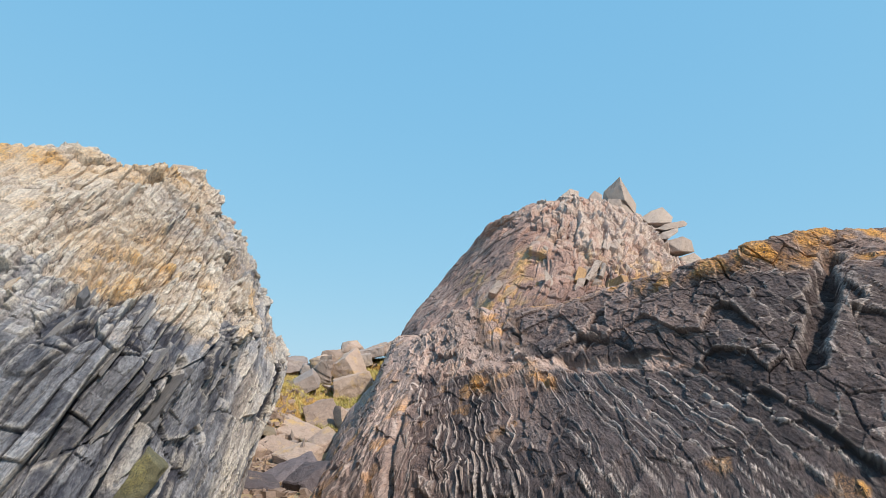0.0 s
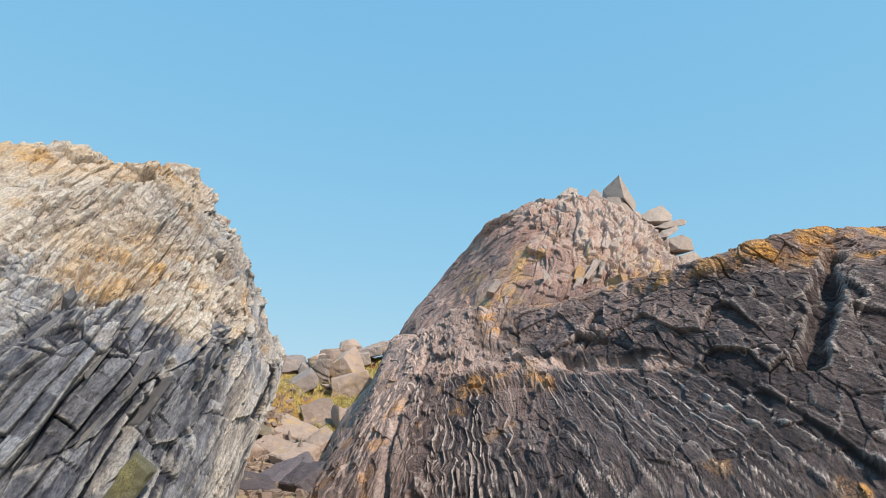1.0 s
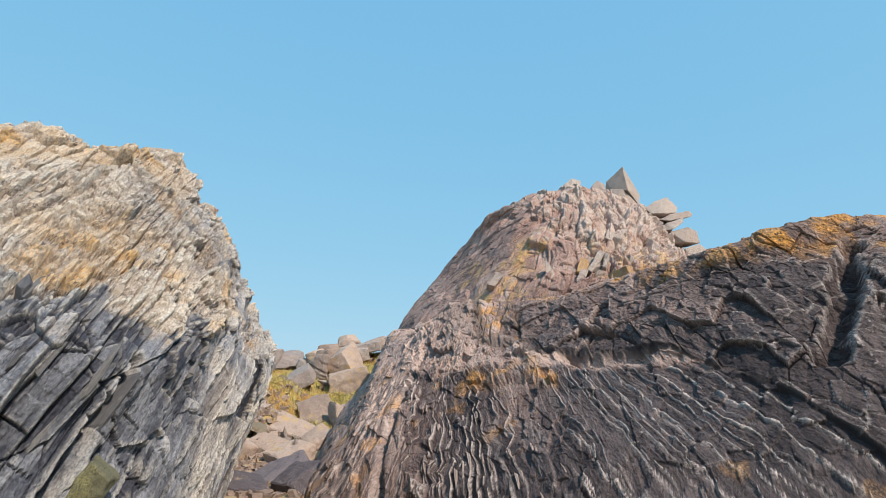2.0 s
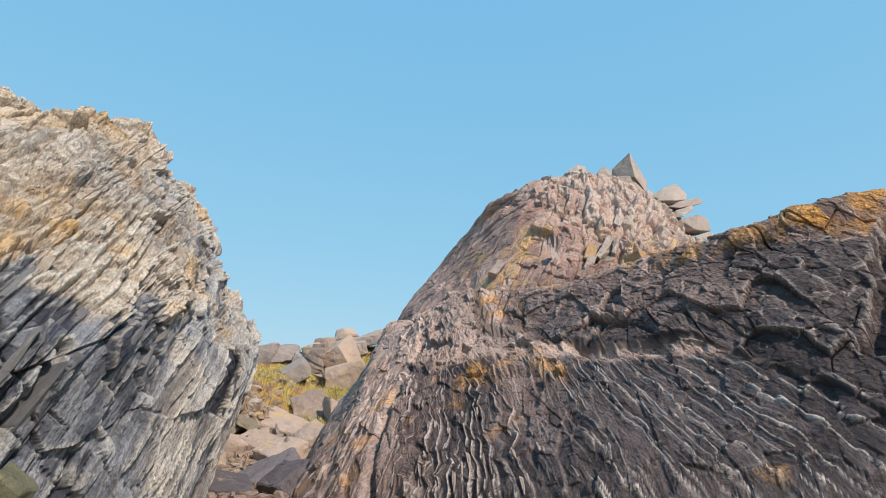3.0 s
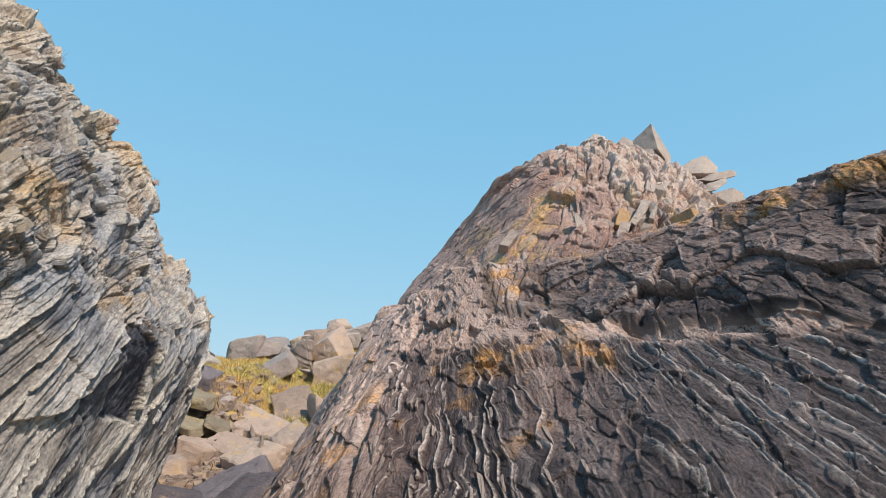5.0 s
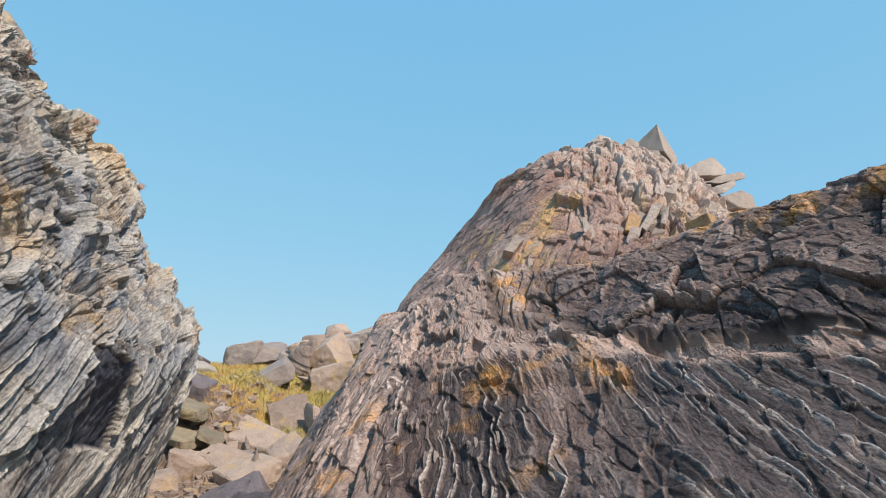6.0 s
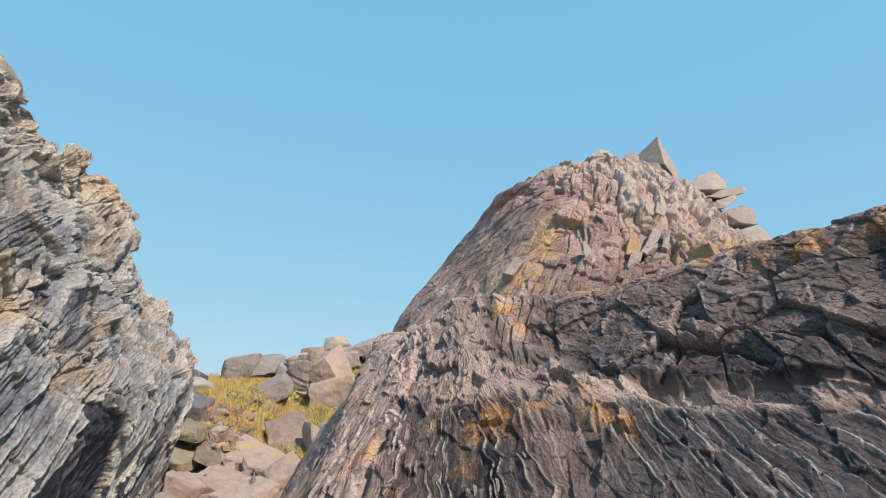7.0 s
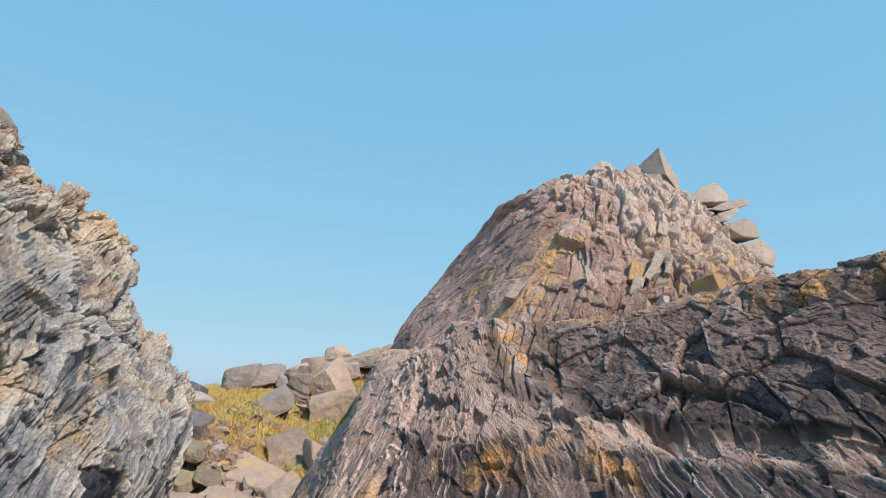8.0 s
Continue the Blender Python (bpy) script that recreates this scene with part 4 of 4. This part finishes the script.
# stones of the crumbling bank, each one loose
rng = np.random.default_rng(5)
bank_meshes = [rock_mesh("stone", 300 + k, (1.0, 0.8, 0.62), 7, 3, (BOULDER, SLAB_OLIVE, BOULDER, GREY_BOULDER)[k % 4], 0.03) for k in range(8)]
for k in range(190):
    if k < 150:
        x, y = rng.uniform(-10.2, -6.0), rng.uniform(26.0, 29.2)
        size = 0.14 + 0.42 * rng.random() ** 2
    else:
        x, y = rng.uniform(-9.0, -4.2), rng.uniform(29.5, 40.5)
        size = rng.uniform(0.25, 0.6)
    z = float(ground_at(np.array([x]), np.array([y]))[0])
    ob = new("stone", bank_meshes[k % 8])
    ob.matrix_world = pose(x, y, z + 0.16 * size, rng.uniform(-25, 25), rng.uniform(-25, 25), rng.uniform(0, 360)) @ Matrix.Diagonal((size, size, size, 1))
    tagged(ob, "loose angular tan stone on the gully floor", "stone", "stones in the gully")


def scatter_rubble(count, seed):
    """Fist-sized rubble, too many to count."""
    rng = np.random.default_rng(seed)
    box = np.array([(a, b, c) for a in (-1, 1) for b in (-1, 1) for c in (-1, 1)], float)
    quads = np.array([(0, 1, 3, 2), (4, 6, 7, 5), (0, 4, 5, 1), (2, 3, 7, 6), (0, 2, 6, 4), (1, 5, 7, 3)])
    where = rng.random(count)
    x = np.where(where < 0.5, rng.uniform(-11, -5.5, count), np.where(where < 0.75, rng.uniform(-12, -2.5, count), rng.uniform(-7.5, -1.0, count)))
    y = np.where(where < 0.5, rng.uniform(23.5, 30, count), np.where(where < 0.75, rng.uniform(24, 42, count), rng.uniform(12, 26, count)))
    z = ground_at(x, y)
    v = box[None] * rng.uniform(0.05, 0.17, (count, 1, 1)) * rng.uniform(0.5, 1.2, (count, 1, 3)) * rng.uniform(0.6, 1.2, (count, 8, 3))
    a = rng.uniform(0, 6.28, count)
    rot = np.zeros((count, 3, 3))
    rot[:, 0, 0], rot[:, 0, 1], rot[:, 1, 0], rot[:, 1, 1], rot[:, 2, 2] = np.cos(a), -np.sin(a), np.sin(a), np.cos(a), 1
    rot[:, 0, 2] = rng.uniform(-0.6, 0.6, count)
    v = np.einsum("nij,nkj->nki", rot, v) + np.stack([x, y, z + 0.03], -1)[:, None]
    faces = (quads[None] + 8 * np.arange(count)[:, None, None]).reshape(-1, 4)
    me = bpy.data.meshes.new("rubble")
    me.from_pydata(v.reshape(-1, 3).tolist(), [], faces.tolist())
    me.materials.append(BOULDER)
    return tagged(new("rubble", me), "broken tan rubble strewn through the gully", "rubble", kind="stuff")


scatter_rubble(3600, 8)


def blades(name, roots, heights, width, lean, material, seed):
    """Grass or heath: one tapering bent blade at each root."""
    rng = np.random.default_rng(seed)
    n = len(roots)
    a = rng.uniform(0, 6.28, n)
    side = np.stack([np.cos(a), np.sin(a), np.zeros(n)], -1) * (width * rng.uniform(0.6, 1.3, n))[:, None]
    tip = np.stack([rng.normal(0, lean, n), rng.normal(0, lean, n), np.ones(n)], -1) * heights[:, None]
    mid = tip * np.array([0.35, 0.35, 0.55])
    v = np.stack([roots - side, roots + side, roots + mid + side * 0.7, roots + mid - side * 0.7, roots + tip], 1)
    base = 5 * np.arange(n)[:, None]
    faces = [tuple(f) for f in (base + np.array([[0, 1, 2, 3]])).tolist()] + [tuple(f) for f in (base + np.array([[3, 2, 4]])).tolist()]
    me = bpy.data.meshes.new(name)
    me.from_pydata(v.reshape(-1, 3).tolist(), [], faces)
    me.materials.append(material)
    return new(name, me)


def sow_grass(count, seed):
    rng = np.random.default_rng(seed)
    x, y = rng.uniform(-15, -2.8, count), rng.uniform(28.0, 45, count)
    p = np.stack([x, y, np.zeros(count)], -1)
    keep = fbm(p, 2.4, 3, 401) + 0.45 * smooth(28.3, 29.5, y) > rng.uniform(-0.25, 0.25, count)
    x, y = x[keep], y[keep]
    clump = 0.6 + 0.8 * hashed(np.floor(x * 2.2), np.floor(y * 2.2), seed=7)
    roots = np.stack([x, y, ground_at(x, y) - 0.02], -1)
    return tagged(blades("grass", roots, rng.uniform(0.14, 0.36, len(x)) * clump, 0.018, 0.45, GRASS, 3), "dry yellow and orange grass on the bank", "grass", kind="stuff")


sow_grass(105000, 12)


def heath_tuft(place, size, seed, count=90):
    rng = np.random.default_rng(seed)
    r = size * 0.5 * np.sqrt(rng.random(count))
    a = rng.uniform(0, 6.28, count)
    roots = np.stack([r * np.cos(a), r * np.sin(a), rng.uniform(-0.06, 0.0, count)], -1)
    ob = blades("heath_tuft", roots, rng.uniform(0.4, 1.0, count) * size * 0.7, 0.006, 0.5, HEATH, seed + 1)
    ob.location = place
    return tagged(ob, "small pinkish dry heath tuft rooted on the cliff crest", "plant", "heath tufts on the crest")


# ---- blocks that stand proud of the peak ----
def peak_block(corners, label="", seed=0, bevel=0.04):
    centre = np.mean(corners, axis=0)
    ob = new("rock_block", hewn_mesh("rock_block", [tuple(np.array(c) - centre) for c in corners], PEAK_BLOCK, seed, bevel, 0.45))
    ob.location = centre
    ob.parent = rock_peak
    if label:
        ob["label"] = label
    return ob


peak_block([(10.62, 36.2, 16.3), (11.48, 35.35, 17.0), (10.8, 35.7, 15.6), (11.50, 34.8, 15.2), (12.58, 35.8, 15.2), (12.35, 35.5, 14.45), (11.6, 36.6, 16.7), (10.6, 36.6, 15.6), (12.3, 36.6, 14.6)], "pale pointed block standing on the summit", 501, 0.015)
peak_block([(10.56, 35.4, 15.5), (11.29, 35.0, 15.35), (12.25, 35.2, 14.35), (12.3, 35.2, 13.9), (11.3, 34.8, 14.1), (10.6, 35.0, 14.5), (11.2, 36, 15.4), (12.3, 36, 14.2)], "", 502, 0.03)
peak_block([(6.49, 32.3, 14.2), (7.54, 32.5, 15.12), (8.07, 32.5, 14.96), (7.9, 32.0, 13.9), (6.86, 31.7, 13.5), (7.3, 31.4, 13.4), (8.1, 33.3, 14.8), (6.8, 33.4, 13.6)], "", 503, 0.02)
peak_block([(8.8, 33.0, 14.8), (9.2, 33.2, 15.25), (9.62, 33.0, 14.9), (9.4, 32.5, 14.3), (8.7, 32.5, 14.1), (9.7, 34, 14.6), (8.9, 34, 14.6)], "", 504, 0.02)
peak_block([(11.76, 33.0, 13.45), (12.4, 33.0, 13.88), (13.17, 33.1, 14.19), (13.81, 33.2, 13.55), (13.5, 32.8, 13.1), (12.7, 32.4, 12.95), (12.0, 32.6, 13.0), (13.5, 34.4, 13.6), (12.3, 34.4, 13.5), (12.5, 34.2, 12.6)], "", 505, 0.03)
peak_block([(12.24, 32.0, 12.45), (12.79, 32.0, 12.78), (13.92, 32.1, 13.02), (14.2, 32.2, 12.88), (13.97, 32.0, 12.62), (12.79, 31.8, 12.36), (13.8, 33.2, 12.9), (12.4, 33.6, 12.5)], "thin slab jutting out into the air", 506, 0.02)
peak_block([(12.0, 31.8, 11.75), (12.51, 31.8, 12.22), (13.45, 31.8, 12.5), (13.4, 31.7, 12.2), (12.64, 31.3, 11.7), (13.2, 33.2, 12.3), (12.2, 33.2, 11.8)], "", 507, 0.02)
peak_block([(12.63, 31.4, 10.9), (12.49, 31.4, 11.6), (13.49, 31.4, 11.87), (14.03, 31.6, 11.68), (14.15, 31.6, 11.0), (13.1, 31.0, 10.9), (14.0, 33, 11.5), (12.7, 33, 11.6), (12.8, 33, 10.8)], "", 508, 0.03)
peak_block([(13.2, 31.2, 9.7), (13.1, 31.2, 10.6), (14.0, 31.3, 10.9), (14.7, 31.5, 10.3), (14.5, 31.4, 9.6), (13.8, 30.9, 9.7), (14.4, 33, 10.3), (13.2, 33, 10.6), (13.3, 33, 9.6)], "", 509, 0.03)
peak_block([(11.2, 33.8, 9.4), (11.3, 33.6, 12.9), (12.3, 33.5, 13.5), (13.1, 33.6, 12.3), (13.6, 33.4, 10.9), (14.1, 33.4, 9.5), (12.4, 33.0, 10.2), (12.3, 36, 13.2), (13.6, 36, 10.4), (11.2, 36, 12.6)], "", 510, 0.04)



def shelf_block(place, size, turn, seed, material=None, label=""):
    w, d, h = size
    rng = random.Random(seed)
    corners = [(a * w / 2 + rng.uniform(-0.1, 0.1) * w, b * d / 2 + rng.uniform(-0.1, 0.1) * d, c * h / 2 + rng.uniform(-0.12, 0.12) * h) for a in (-1, 1) for b in (-1, 1) for c in (-1, 1)]
    ob = new("rock_block", hewn_mesh("rock_block", corners, material or OCHRE_BLOCK, seed, 0.012))
    ob.parent = rock_peak
    ob.matrix_world = pose(*place, *turn)
    if label:
        ob["label"] = label


shelf_block((5.8, 18.7, 6.66), (0.56, 0.40, 0.42), (4, -10, -52), 901, None, "large ochre block overhanging the shelf")
for k in range(34):
    f = k / 33
    row = k % 3
    shelf_block((2.1 + 4.3 * f + 0.25 * math.sin(k * 2.3), 21.9 - 1.6 * f + 0.6 * row + 0.2 * math.sin(k * 5.1), 6.05 + 0.45 * f + 0.5 * row + 0.2 * math.sin(k * 4.4)), (0.16 + 0.06 * (k % 4), 0.5, 0.45 + 0.13 * (k % 5)), (-30, 24 + 10 * math.sin(k * 3.7), 20 * math.sin(k * 1.9)), 910 + k, (OCHRE_BLOCK, PEAK_BLOCK, PEAK_BLOCK, OCHRE_BLOCK, PEAK_BLOCK)[k % 5])

# ---- slabs, ribs and blocks that can be told apart on the rock faces ----
def chip_mesh(name, seed, material):
    """A broken slab about 1 long, 1 across and 1 deep: flat faces, skewed ends, edges knocked off."""
    rng = random.Random(seed)
    bm = bmesh.new()
    bmesh.ops.create_cube(bm, size=1.0)
    for v in bm.verts:
        v.co += Vector([rng.uniform(-0.13, 0.13) for _ in range(3)])
        v.co.x += 0.25 * v.co.z * (rng.random() - 0.2)
    for _ in range(2):
        d = Vector((rng.choice((-1, 1)), rng.uniform(-0.7, 0.7), rng.uniform(0.3, 1.0))).normalized()
        cutp = bmesh.ops.bisect_plane(bm, geom=list(bm.verts) + list(bm.edges) + list(bm.faces), plane_co=d * rng.uniform(0.42, 0.6), plane_no=d, clear_outer=True)
        rim = [e for e in cutp["geom_cut"] if isinstance(e, bmesh.types.BMEdge)]
        if rim:
            bmesh.ops.edgenet_fill(bm, edges=rim)
    bmesh.ops.bevel(bm, geom=list(bm.edges), offset=0.03, segments=1, affect="EDGES")
    bmesh.ops.recalc_face_normals(bm, faces=bm.faces)
    me = bpy.data.meshes.new(name)
    bm.to_mesh(me)
    bm.free()
    me.materials.append(material)
    return me


def set_in(name, owner, meshes, points, outward, bed_normal, picks, size, sink, seed, skew=6.0):
    """Sets pieces into a rock face: x along the bed's trace on the face, y across the beds, z out of the face."""
    rng = np.random.default_rng(seed)
    for k, (i, j) in enumerate(picks):
        z = outward[i, j]
        b = bed_normal(points[i, j])
        x = np.cross(z, b)
        x /= np.linalg.norm(x)
        y = np.cross(z, x)
        l, t, d = (rng.uniform(*r) for r in size)
        m = Matrix((x, y, z)).transposed().to_4x4()
        turn = pose(0, 0, 0, *(rng.normal(0, skew, 3)))
        ob = new(name, meshes[int(rng.integers(len(meshes)))])
        ob.parent = owner
        at = points[i, j] - z * d * sink
        ob.matrix_world = Matrix.Translation(at) @ m @ turn @ Matrix.Diagonal((l, t, d, 1))


def pick(mask, count, seed):
    """So many grid places within the mask, well spread."""
    rng = np.random.default_rng(seed)
    places = np.argwhere(mask)
    return places[rng.choice(len(places), min(count, len(places)), replace=False)]


def fan_normal(p):
    d = np.array(p) - FAN
    up = -(d @ FAN_UP) + 0.55
    return np.array([up, 0, 0]) / math.hypot(d[0], up) + d[0] / math.hypot(d[0], up) * FAN_UP


SLAB_TAN = stone_material("tan_slab_stone", (0.58, 0.48, 0.39), (0.28, 0.225, 0.19), (0.52, 0.34, 0.13), 0.12, 0.4)
SLAB_GREY = stone_material("blue_grey_slab_stone", (0.28, 0.27, 0.275), (0.08, 0.08, 0.095), (0.40, 0.36, 0.3), 0.05, 0.4)
RIB_STONE = stone_material("rib_stone", (0.46, 0.365, 0.325), (0.19, 0.145, 0.132), (0.48, 0.40, 0.35), 0.1, 0.4)

L, Z = left_points, left_points[..., 2]
seen = (L[..., 1] > 6.5) & (L[..., 1] < 19.5) & (L[..., 0] > -8)
set_in("slab", left_cliff, [chip_mesh("slab", 600 + k, SLAB_TAN) for k in range(8)], L, left_out, lambda p: LEFT_N,
       pick(seen & (Z > 4.4) & (Z < 7.2) & ((L[..., 1] < 11.5) | (Z > 6.0)), 60, 61), ((0.14, 0.3), (0.08, 0.13), (0.14, 0.22)), 0.45, 62, 3)
set_in("slab", left_cliff, [chip_mesh("slab", 620 + k, SLAB_GREY) for k in range(6)], L, left_out, lambda p: LEFT_N,
       pick(seen & (Z > 1.2) & (Z < 4.6) & (np.hypot(L[..., 1] - 13.8, Z - 3.1) > 1.5), 50, 63), ((0.3, 0.8), (0.04, 0.10), (0.16, 0.3)), 0.47, 64, 2)
Rr, Z = right_points, right_points[..., 2]
seen = (Rr[..., 0] > -3.5) & (Rr[..., 0] < 9) & (Rr[..., 1] < 24) & (Z > 0.8)
set_in("rib", right_cliff, [chip_mesh("rib", 640 + k, RIB_STONE) for k in range(8)], Rr, right_out, fan_normal,
       pick(seen & (right_massive < 0.3) & (Rr[..., 0] < 2.4), 170, 65), ((0.15, 0.5), (0.025, 0.05), (0.16, 0.26)), 0.40, 66, 4)
Pk, Z = peak_points, peak_points[..., 2]
seen = (Pk[..., 1] < 35.5) & (Pk[..., 0] > 3.0) & (Pk[..., 0] < 14) & (Z > 6.2)
set_in("rock_block", rock_peak, [chip_mesh("rock_block", 680 + k, PEAK_BLOCK) for k in range(10)], Pk, peak_out, lambda p: PEAK_N,
       pick(seen, 80, 69), ((0.5, 1.3), (0.14, 0.34), (0.5, 0.8)), 0.46, 70, 10)

# heath on the crest of the bedded cliff
crest_rows = pick((L[..., 2] > 7.3) & (L[..., 1] > 12.5) & (L[..., 1] < 19) & (L[..., 0] > -7.2), 26, 71)
for k, (i, j) in enumerate(crest_rows):
    heath_tuft(tuple(L[i, j]), 0.10 + 0.11 * float(hashed(np.array([k]), seed=72)[0]), 700 + k)

cleft_slab = new("fallen_slab", hewn_mesh("fallen_slab", [(-0.16, -0.25, -0.85), (0.16, -0.2, -0.85), (0.2, -0.12, 0.55), (-0.1, -0.22, 0.7), (-0.16, 0.25, -0.85), (0.16, 0.25, -0.85), (0.22, 0.25, 0.5), (-0.12, 0.25, 0.65)], MOSSY, 801, 0.02))
cleft_slab.matrix_world = pose(-4.0, 7.82, 1.75, 8, 26, 20)
tagged(cleft_slab, "mossy olive-grey slab leaning in the cleft of the cliff", "rock slab")

crest_block = new("rock_block", hewn_mesh("rock_block", [(-0.5, -0.45, -0.5), (0.4, -0.5, -0.45), (0.5, -0.3, 0.15), (0.25, -0.35, 0.42), (-0.45, -0.4, 0.35), (0.45, 0.45, -0.4), (0.4, 0.4, 0.2), (-0.4, 0.45, 0.4), (-0.5, 0.4, -0.5)], SLAB_TAN, 811, 0.08))
crest_block.parent = left_cliff
crest_block.matrix_world = pose(-6.5, 13.9, 8.3, 0, 6, 12)
crest_block["label"] = "pale rounded block on the crest"
